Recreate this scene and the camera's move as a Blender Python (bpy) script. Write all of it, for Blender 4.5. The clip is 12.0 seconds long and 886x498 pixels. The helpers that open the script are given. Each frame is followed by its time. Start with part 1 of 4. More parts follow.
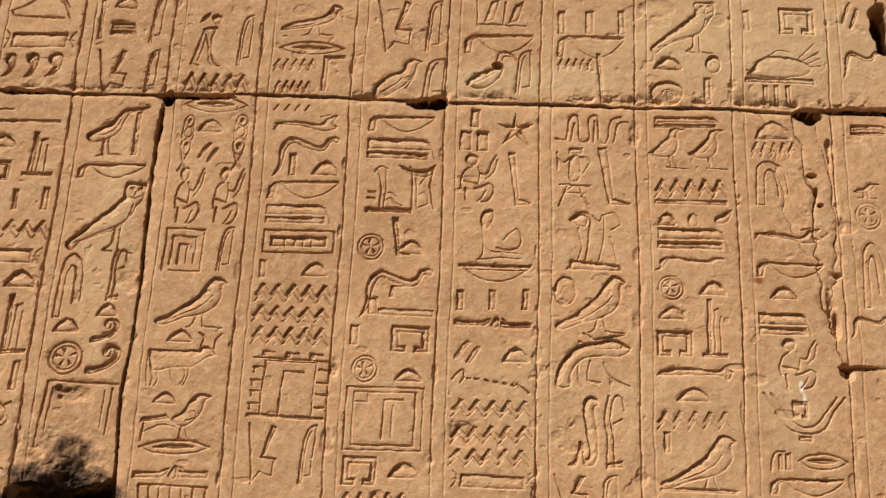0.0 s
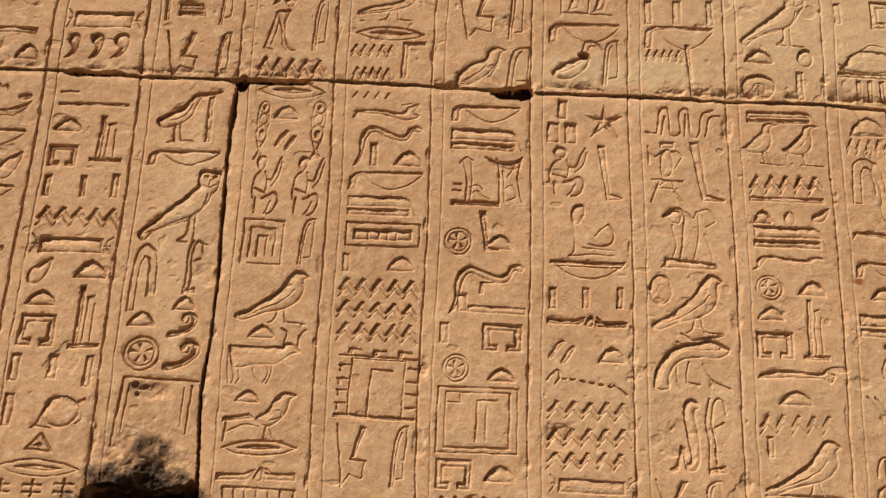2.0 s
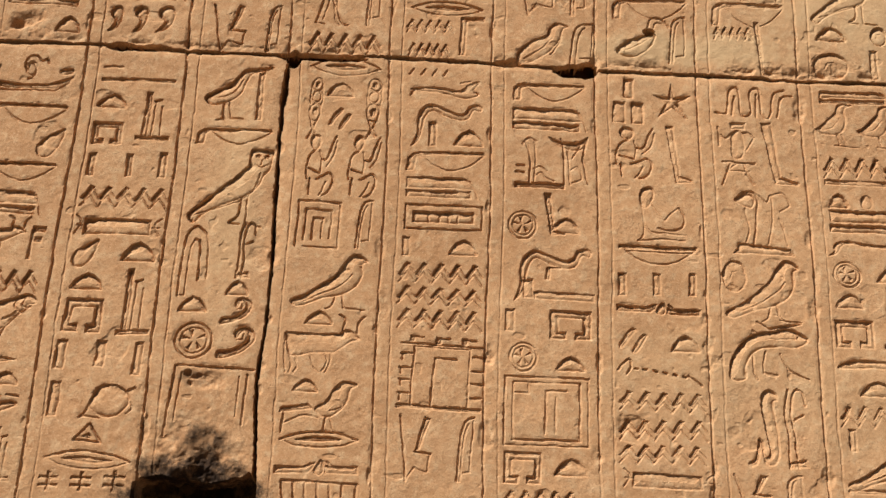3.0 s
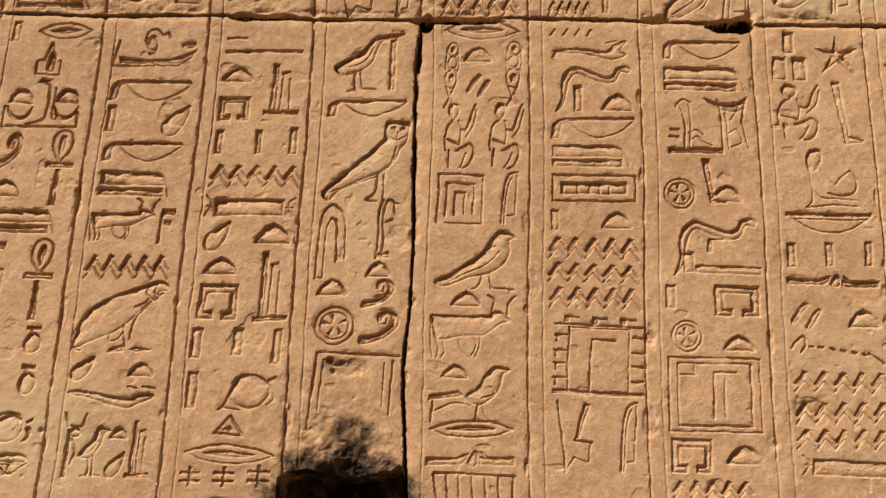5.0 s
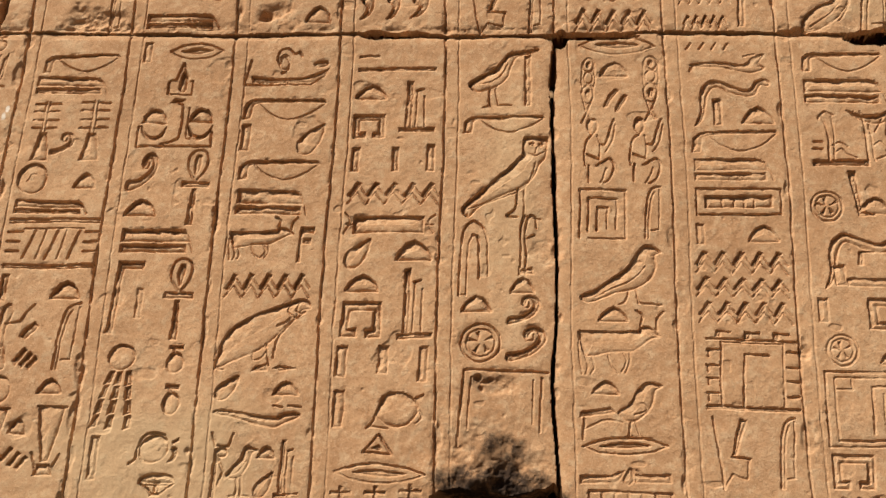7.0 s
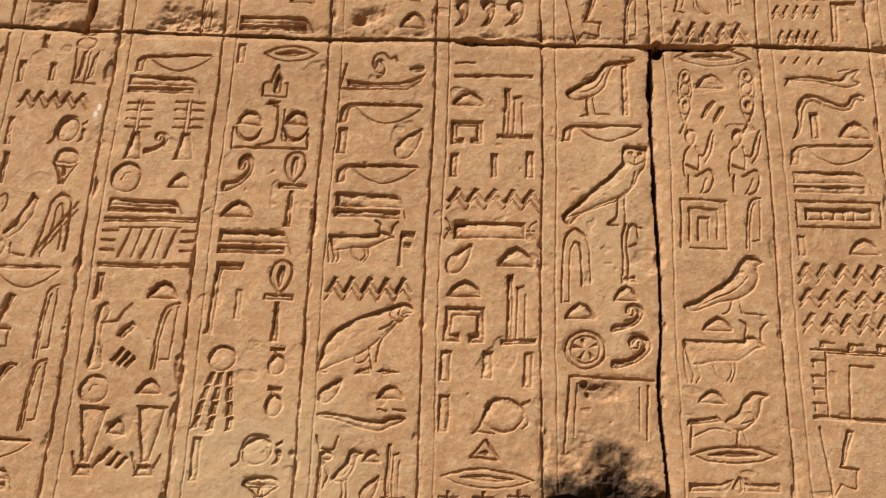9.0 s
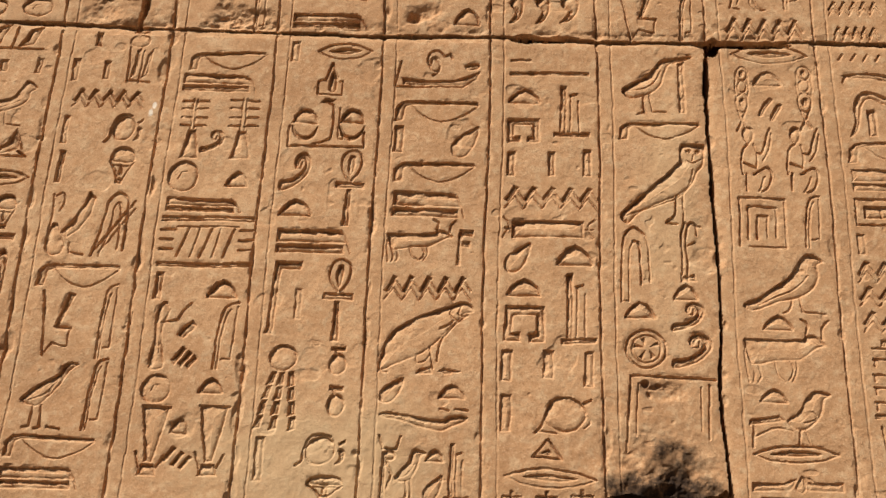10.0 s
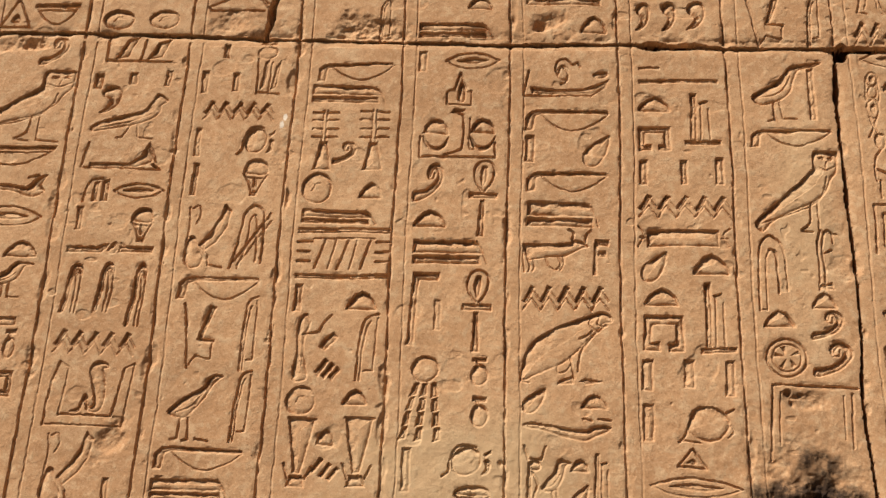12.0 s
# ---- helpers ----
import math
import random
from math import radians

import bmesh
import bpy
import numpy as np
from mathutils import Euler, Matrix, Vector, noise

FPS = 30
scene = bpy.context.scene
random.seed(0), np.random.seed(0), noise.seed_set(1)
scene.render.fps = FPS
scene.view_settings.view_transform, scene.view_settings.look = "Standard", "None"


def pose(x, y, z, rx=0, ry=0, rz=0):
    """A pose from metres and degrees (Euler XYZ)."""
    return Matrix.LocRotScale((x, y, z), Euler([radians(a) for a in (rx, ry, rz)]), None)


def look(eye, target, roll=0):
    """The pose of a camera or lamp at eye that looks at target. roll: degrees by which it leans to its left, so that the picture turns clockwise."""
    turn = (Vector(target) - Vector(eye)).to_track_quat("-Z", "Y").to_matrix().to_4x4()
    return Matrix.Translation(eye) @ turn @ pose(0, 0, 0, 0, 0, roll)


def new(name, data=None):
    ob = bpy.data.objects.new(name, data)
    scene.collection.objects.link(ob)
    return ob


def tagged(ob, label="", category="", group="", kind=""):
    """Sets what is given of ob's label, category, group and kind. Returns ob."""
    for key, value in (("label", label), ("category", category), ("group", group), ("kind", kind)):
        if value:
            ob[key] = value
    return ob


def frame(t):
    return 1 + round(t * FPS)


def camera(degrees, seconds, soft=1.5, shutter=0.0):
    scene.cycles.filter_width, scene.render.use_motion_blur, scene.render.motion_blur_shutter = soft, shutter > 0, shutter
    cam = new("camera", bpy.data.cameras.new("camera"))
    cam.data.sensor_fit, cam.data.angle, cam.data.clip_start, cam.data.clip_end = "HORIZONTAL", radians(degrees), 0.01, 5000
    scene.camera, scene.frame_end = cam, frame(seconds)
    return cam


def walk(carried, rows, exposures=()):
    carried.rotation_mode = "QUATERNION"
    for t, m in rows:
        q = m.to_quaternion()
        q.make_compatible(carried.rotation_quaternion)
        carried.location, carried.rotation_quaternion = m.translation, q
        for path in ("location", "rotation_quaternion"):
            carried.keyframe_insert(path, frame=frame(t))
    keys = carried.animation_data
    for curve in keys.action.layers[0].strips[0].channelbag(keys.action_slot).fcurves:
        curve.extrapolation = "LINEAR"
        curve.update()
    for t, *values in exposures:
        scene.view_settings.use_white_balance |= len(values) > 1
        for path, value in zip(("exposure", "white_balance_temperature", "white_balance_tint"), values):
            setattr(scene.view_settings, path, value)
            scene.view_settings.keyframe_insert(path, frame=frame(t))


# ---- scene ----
cam = camera(38.3, 12.0, soft=1.45)
PATH = [
    (0.0, (0.0315, 0.0139, 1.5213), (0.0133, 0.3562, 1.6732), 3.0),
    (0.5, (-0.0274, 0.0122, 1.5281), (-0.0420, 0.3549, 1.6796), 2.9),
    (1.0, (-0.0906, 0.0242, 1.5341), (-0.1026, 0.3671, 1.6854), 2.9),
    (1.5, (-0.1644, 0.0529, 1.5431), (-0.1733, 0.3960, 1.6940), 2.8),
    (2.0, (-0.2511, 0.0941, 1.5575), (-0.2563, 0.4380, 1.7073), 2.9),
    (2.5, (-0.3384, 0.1491, 1.5642), (-0.3399, 0.4929, 1.7137), 2.8),
    (3.0, (-0.4050, 0.2046, 1.5800), (-0.4061, 0.5492, 1.7277), 2.9),
    (5.0, (-0.5372, 0.3412, 1.6541), (-0.5616, 0.6894, 1.7911), 2.9),
    (5.5, (-0.5574, 0.3572, 1.6542), (-0.5903, 0.7044, 1.7923), 2.9),
    (6.0, (-0.6098, 0.3532, 1.6548), (-0.6452, 0.6999, 1.7932), 2.8),
    (6.5, (-0.6684, 0.3619, 1.6385), (-0.7046, 0.7069, 1.7808), 2.9),
    (7.0, (-0.7528, 0.3664, 1.6177), (-0.7849, 0.7099, 1.7645), 2.9),
    (9.0, (-1.0108, 0.3647, 1.5815), (-1.0316, 0.7065, 1.7343), 3.3),
    (9.5, (-1.0637, 0.3549, 1.5916), (-1.0843, 0.6979, 1.7420), 3.3),
    (10.0, (-1.1094, 0.3473, 1.6044), (-1.1317, 0.6911, 1.7523), 3.3),
    (10.5, (-1.1552, 0.3381, 1.6175), (-1.1799, 0.6829, 1.7632), 3.3),
    (11.0, (-1.2066, 0.3264, 1.6291), (-1.2332, 0.6718, 1.7726), 3.3),
    (11.5, (-1.2649, 0.3082, 1.6415), (-1.2924, 0.6544, 1.7829), 3.2),
    (12.0, (-1.3168, 0.2942, 1.6456), (-1.3462, 0.6403, 1.7866), 3.2),
]
walk(cam, [(t, look(eye, target, roll)) for t, eye, target, roll in PATH])

# ---- light ----
SUN = Vector((-0.50, -0.43, 0.75)).normalized()
world = bpy.data.worlds.new("sky")
scene.world = world
world.use_nodes = True
wn = world.node_tree.nodes
sky = wn.new("ShaderNodeTexSky")
sky.sky_type, sky.sun_disc = "NISHITA", False
sky.sun_elevation = math.asin(SUN.z)
sky.sun_rotation = math.atan2(SUN.x, SUN.y)
wn["Background"].inputs["Strength"].default_value = 0.018
world.node_tree.links.new(sky.outputs["Color"], wn["Background"].inputs["Color"])
lamp = bpy.data.lights.new("sun", "SUN")
lamp.energy, lamp.angle, lamp.color = 5.0, radians(0.55), (1.0, 0.94, 0.83)
sun = new("sun", lamp)
sun.matrix_world = look(SUN * 20, (0, 0, 0))
scene.view_settings.exposure = 0.45


# ---- materials ----
def shader(name):
    m = bpy.data.materials.new(name)
    m.use_nodes = True
    nt = m.node_tree
    return m, nt, nt.nodes["Principled BSDF"]


def add(nt, kind, **values):
    n = nt.nodes.new(kind)
    for k, v in values.items():
        n.inputs[k].default_value = v
    return n


def mixed(nt, fac, a, b, mode="MIX"):
    n = nt.nodes.new("ShaderNodeMix")
    n.data_type, n.blend_type = "RGBA", mode
    for socket, v in ((n.inputs[0], fac), (n.inputs[6], a), (n.inputs[7], b)):
        if isinstance(v, (tuple, float, int)):
            socket.default_value = v
        else:
            nt.links.new(v, socket)
    return n.outputs[2]


def ramp(nt, value, lo, hi, a=0.0, b=1.0):
    n = nt.nodes.new("ShaderNodeMapRange")
    n.interpolation_type = "SMOOTHSTEP"
    nt.links.new(value, n.inputs[0])
    for i, v in enumerate((lo, hi, a, b)):
        n.inputs[i + 1].default_value = v
    return n.outputs[0]


def maths(nt, op, a, b=0.0):
    n = nt.nodes.new("ShaderNodeMath")
    n.operation = op
    for socket, v in ((n.inputs[0], a), (n.inputs[1], b)):
        if isinstance(v, (float, int)):
            socket.default_value = v
        else:
            nt.links.new(v, socket)
    return n.outputs[0]


def grain(nt, co, scale, detail=3.0, rough=0.6, stretch=None):
    n = add(nt, "ShaderNodeTexNoise", Scale=scale, Detail=detail, Roughness=rough)
    if stretch:
        s = nt.nodes.new("ShaderNodeMapping")
        s.inputs["Scale"].default_value = stretch
        nt.links.new(co, s.inputs["Vector"])
        co = s.outputs["Vector"]
    nt.links.new(co, n.inputs["Vector"])
    return n.outputs["Fac"]


def spot(nt, co, u, v, ru, rv, wobble, hard=0.45):
    """1 inside a stain round (u, v) with a frayed edge, 0 outside."""
    m = nt.nodes.new("ShaderNodeMapping")
    m.inputs["Location"].default_value = (-u / ru, 0, -v / rv)
    m.inputs["Scale"].default_value = (1 / ru, 0, 1 / rv)
    nt.links.new(co, m.inputs["Vector"])
    n = nt.nodes.new("ShaderNodeVectorMath")
    n.operation = "LENGTH"
    nt.links.new(m.outputs["Vector"], n.inputs[0])
    edge = maths(nt, "ADD", n.outputs["Value"], maths(nt, "MULTIPLY", maths(nt, "SUBTRACT", wobble, 0.5), 2.2))
    return ramp(nt, edge, 1.0 + hard, 1.0 - hard)


def sandstone():
    m, nt, bsdf = shader("sandstone")
    co = nt.nodes.new("ShaderNodeTexCoord").outputs["Object"]
    broad, mid, small = grain(nt, co, 2.6, 4), grain(nt, co, 17, 5, 0.68), grain(nt, co, 60, 4, 0.65)
    fine, sand = grain(nt, co, 290, 3, 0.75), grain(nt, co, 680, 2, 0.8)
    col = mixed(nt, ramp(nt, broad, 0.32, 0.68), (0.465, 0.258, 0.131, 1), (0.556, 0.323, 0.170, 1))
    # ochre and pale patches the size of a palm, then of a thumb
    col = mixed(nt, ramp(nt, mid, 0.50, 0.70, 0, 0.40), col, (0.646, 0.423, 0.248, 1))
    col = mixed(nt, ramp(nt, mid, 0.44, 0.26, 0, 0.45), col, (0.404, 0.209, 0.097, 1))
    col = mixed(nt, ramp(nt, small, 0.50, 0.66, 0, 0.45), col, (0.636, 0.448, 0.273, 1))
    col = mixed(nt, ramp(nt, small, 0.48, 0.32, 0, 0.45), col, (0.394, 0.197, 0.089, 1))
    # bedding of the stone: faint long streaks
    bed = grain(nt, co, 9, 4, 0.6, (0.35, 1, 3.2))
    col = mixed(nt, ramp(nt, bed, 0.55, 0.75, 0, 0.25), col, (0.353, 0.187, 0.084, 1))
    # grains and pits
    col = mixed(nt, ramp(nt, fine, 0.46, 0.30, 0, 0.75), col, (0.283, 0.148, 0.069, 1))
    col = mixed(nt, ramp(nt, fine, 0.55, 0.70, 0, 0.50), col, (0.727, 0.511, 0.327, 1))
    col = mixed(nt, ramp(nt, sand, 0.46, 0.28, 0, 0.5), col, (0.323, 0.172, 0.084, 1))
    # pale lime bloom on the weathered stones
    fray = grain(nt, co, 14, 5, 0.7)
    for u, v, ru, rv, k in ((0.02, 3.05, 0.16, 0.035, 0.6), (0.20, 3.05, 0.09, 0.035, 0.5), (0.62, 2.33, 0.07, 0.11, 0.25),
                            (0.10, 2.32, 0.17, 0.10, 0.18), (0.42, 2.28, 0.16, 0.12, 0.14), (-1.45, 2.13, 0.20, 0.10, 0.50), (-0.83, 2.62, 0.05, 0.2, 0.3), (0.60, 3.16, 0.34, 0.13, 0.45)):
        col = mixed(nt, maths(nt, "MULTIPLY", spot(nt, co, u, v, ru, rv, fray, 0.6), k), col, (0.566, 0.404, 0.233, 1))
    for u, v, ru, rv in ((-1.833, 2.822, 0.004, 0.008), (-1.838, 2.806, 0.005, 0.010), (0.640, 2.350, 0.005, 0.014), (0.645, 2.325, 0.004, 0.012)):
        col = mixed(nt, maths(nt, "MULTIPLY", spot(nt, co, u, v, ru, rv, small, 0.25), 0.9), col, (0.808, 0.700, 0.579, 1))
    col = mixed(nt, spot(nt, co, 0.566, 2.58, 0.010, 0.008, fray, 0.4), col, (0.263, 0.089, 0.035, 1))
    # soot over the broken corner
    soot_shade_fray, patch = grain(nt, co, 26, 6, 0.72), grain(nt, co, 30, 5, 0.68)
    for u, v, ru, rv, k in ((-0.838, 2.162, 0.042, 0.030, 0.95), (-0.865, 2.112, 0.080, 0.028, 0.95), (-0.80, 2.104, 0.055, 0.022, 0.8), (-0.872, 2.280, 0.024, 0.015, 0.5)):
        k = maths(nt, "MULTIPLY", ramp(nt, patch, 0.40, 0.54, 0.50, 1.0), k)
        col = mixed(nt, maths(nt, "MULTIPLY", spot(nt, co, u, v, ru, rv, soot_shade_fray, 0.45), k), col, (0.040, 0.022, 0.013, 1))
    # the fallen corner's hollow: its deep shade put into the colour, along with soot
    col = mixed(nt, maths(nt, "MULTIPLY", spot(nt, co, -0.84, 2.040, 0.13, 0.066, soot_shade_fray, 0.3), 0.95), col, (0.022, 0.013, 0.009, 1))
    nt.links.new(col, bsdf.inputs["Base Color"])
    bsdf.inputs["Roughness"].default_value = 0.93
    bsdf.inputs["Specular IOR Level"].default_value = 0.2
    # the skin of the stone is smooth in places and crumbly in others
    crumb = ramp(nt, mid, 0.42, 0.62, 0.25, 1.0)
    height = maths(nt, "ADD", maths(nt, "MULTIPLY", maths(nt, "ADD", fine, maths(nt, "MULTIPLY", sand, 0.4)), crumb), maths(nt, "MULTIPLY", small, 0.5))
    b = add(nt, "ShaderNodeBump", Strength=0.52, Distance=0.0022)
    nt.links.new(height, b.inputs["Height"])
    nt.links.new(b.outputs["Normal"], bsdf.inputs["Normal"])
    return m


def sand_ground():
    m, nt, bsdf = shader("sand")
    co = nt.nodes.new("ShaderNodeTexCoord").outputs["Object"]
    a, b = grain(nt, co, 0.7, 5), grain(nt, co, 45, 4, 0.7)
    col = mixed(nt, a, (0.085, 0.060, 0.038, 1), (0.12, 0.086, 0.055, 1))
    col = mixed(nt, ramp(nt, b, 0.5, 0.3, 0, 0.5), col, (0.06, 0.042, 0.026, 1))
    nt.links.new(col, bsdf.inputs["Base Color"])
    bsdf.inputs["Roughness"].default_value = 0.95
    bp = add(nt, "ShaderNodeBump", Strength=0.6, Distance=0.01)
    nt.links.new(b, bp.inputs["Height"])
    nt.links.new(bp.outputs["Normal"], bsdf.inputs["Normal"])
    return m


STONE, SAND = sandstone(), sand_ground()

# ---- the carved wall: a relief worked on a fine grid, metres along (u), up (v) and out of the face ----
FACE_Y, STEP = 2.5125, 0.00176
U_LO, U_HI, V_LO, V_HI = -2.505, 0.935, 2.005, 3.325
nu, nv = int(round((U_HI - U_LO) / STEP)) + 1, int(round((V_HI - V_LO) / STEP)) + 1
us, vs = U_LO + STEP * np.arange(nu), V_LO + STEP * np.arange(nv)
U, V = np.meshgrid(us, vs)


def lattice(u, v, size, seed):
    """Smooth value noise from -1 to 1 with cells of that size."""
    x, y = u / size + 40.3, v / size + 17.7
    i, j = np.floor(x).astype(int), np.floor(y).astype(int)
    fx, fy = x - i, y - j
    fx, fy = fx * fx * (3 - 2 * fx), fy * fy * (3 - 2 * fy)
    table = np.random.RandomState(seed).uniform(-1, 1, (256, 256))
    at = lambda a, b: table[a % 256, b % 256]
    return (at(i, j) * (1 - fx) + at(i + 1, j) * fx) * (1 - fy) + (at(i, j + 1) * (1 - fx) + at(i + 1, j + 1) * fx) * fy


def layered(size, octaves, seed):
    return sum(lattice(U, V, size / 2 ** k, seed + k) / 2 ** k for k in range(octaves))


# tool lines waver a little
WU = U + 0.0012 * lattice(U, V, 0.030, 3) + 0.0006 * lattice(U, V, 0.0080, 4) + 0.0004 * lattice(U, V, 0.0042, 14)
WV = V + 0.0012 * lattice(U, V, 0.030, 5) + 0.0006 * lattice(U, V, 0.0080, 6) + 0.0004 * lattice(U, V, 0.0042, 16)
H = np.zeros_like(U)
# the chisel went deeper here and shallower there, and wear has closed some cuts
FORCE = np.clip(0.86 + 0.42 * lattice(U, V, 0.045, 7) + 0.30 * lattice(U, V, 0.014, 8) + 0.12 * lattice(U, V, 0.006, 9), 0.22, 1.35)
SIGN = np.zeros((nv - 1, nu - 1), int)
WEAR = np.interp(U, (-2.6, -0.80, -0.74, -0.1, 0.3, 1.0), (1.02, 1.02, 0.82, 0.77, 0.71, 0.61))
# some places are rubbed fainter than the rest
WEAR *= np.interp(V, (2.0, 2.25, 2.5), (0.82, 0.92, 1.0))
for u, v, ru, rv, k in ((-0.62, 2.25, 0.11, 0.20, 0.22), (0.02, 2.67, 0.10, 0.10, 0.35), (-1.28, 2.10, 0.12, 0.08, 0.35), (-1.06, 2.08, 0.10, 0.05, 0.35), (-1.70, 2.20, 0.10, 0.11, 0.28),
                        (-1.72, 2.66, 0.06, 0.07, 0.25), (-1.88, 2.92, 0.10, 0.06, 0.2), (0.22, 2.66, 0.10, 0.09, 0.25), (-0.42, 2.95, 0.10, 0.06, 0.3), (-0.62, 2.96, 0.10, 0.03, 0.3), (0.85, 2.7, 0.10, 0.40, 0.4), (-1.27, 2.21, 0.10, 0.03, 0.35), (-1.04, 2.115, 0.10, 0.03, 0.3)):
    WEAR *= 1 - k * np.exp(-((U - u) / ru) ** 2 - ((V - v) / rv) ** 2)


def window(u0, u1, v0, v1, pad):
    a, b = int((u0 - pad - U_LO) / STEP), int((u1 + pad - U_LO) / STEP) + 2
    c, d = int((v0 - pad - V_LO) / STEP), int((v1 + pad - V_LO) / STEP) + 2
    return slice(max(c, 0), min(max(d, 0), nv)), slice(max(a, 0), min(max(b, 0), nu))


def reach(win, pts, closed=False):
    """Distance to a line of points, how far a grid point lies to its lower right (1) or upper left (-1) and, for a closed line, whether it lies inside."""
    x, y = WU[win], WV[win]
    best, inside, side = np.full(x.shape, 9.0), np.zeros(x.shape, bool), np.zeros(x.shape)
    ring = list(pts) + [pts[0]] if closed else list(pts)
    for (ax, ay), (bx, by) in zip(ring, ring[1:]):
        dx, dy = bx - ax, by - ay
        k = np.clip(((x - ax) * dx + (y - ay) * dy) / max(dx * dx + dy * dy, 1e-12), 0, 1)
        ox, oy = x - ax - k * dx, y - ay - k * dy
        d = ox * ox + oy * oy
        near = d < best
        best = np.where(near, d, best)
        side = np.where(near, 0.60 * ox - 0.80 * oy, side)
        if closed and ay != by:
            inside ^= ((ay > y) != (by > y)) & (x < ax + (y - ay) * dx / dy)
    best = np.sqrt(best)
    return best, inside, side / np.maximum(best, 1e-6)


def rounded(pts, closed):
    """A smooth curve through the points."""
    p = [Vector(q) for q in pts]
    n, out = len(p), []
    for i in range(n if closed else n - 1):
        a, b, c, d = ((p[(i + k) % n] if closed else p[min(max(i + k, 0), n - 1)]) for k in (-1, 0, 1, 2))
        for s in (0.0, 0.25, 0.5, 0.75):
            out.append(0.5 * (2 * b + (c - a) * s + (2 * a - 5 * b + 4 * c - d) * s * s + (3 * b - a - 3 * c + d) * s ** 3))
    if not closed:
        out.append(p[-1])
    return [tuple(q) for q in out]


def lower(win, h):
    H[win] = np.minimum(H[win], h)


def cut_line(pts, half=0.0026, deep=0.0075):
    """A chisel line: steep on its upper left side, sloped on the other to soften the sunlit edge."""
    us_, vs_ = [p[0] for p in pts], [p[1] for p in pts]
    win = window(min(us_), max(us_), min(vs_), max(vs_), 0.014)
    if H[win].size:
        d, _, side = reach(win, pts)
        wide = half * (1 + 0.55 * np.clip(side, 0, 1))
        lower(win, -deep * WEAR[win] * FORCE[win] * np.clip(1 - (d / wide) ** 2, 0, 1) ** 0.8)


def cut_shape(pts, deep=0.0088):
    """Sunk relief: a cut along the outline, deeper at its upper left for a darker shade and shallower at its lower
    right to soften highlights, the body swelling up again inside it.
    """
    us_, vs_ = [p[0] for p in pts], [p[1] for p in pts]
    win = window(min(us_), max(us_), min(vs_), max(vs_), 0.014)
    if H[win].size:
        d, inside, side = reach(win, pts, True)
        s = np.where(inside, d, -d)
        steep = np.where(inside, side, -side)
        depth = deep * (0.78 + 0.34 * steep)
        swell = 0.14 + 0.86 * np.exp(-(np.maximum(s - 0.0008, 0) / (0.0046 + 0.0022 * steep)) ** 1.25)
        lower(win, -depth * WEAR[win] * FORCE[win] * np.clip(s / (0.0026 - 0.0009 * steep) + 0.6, 0, 1) * swell)


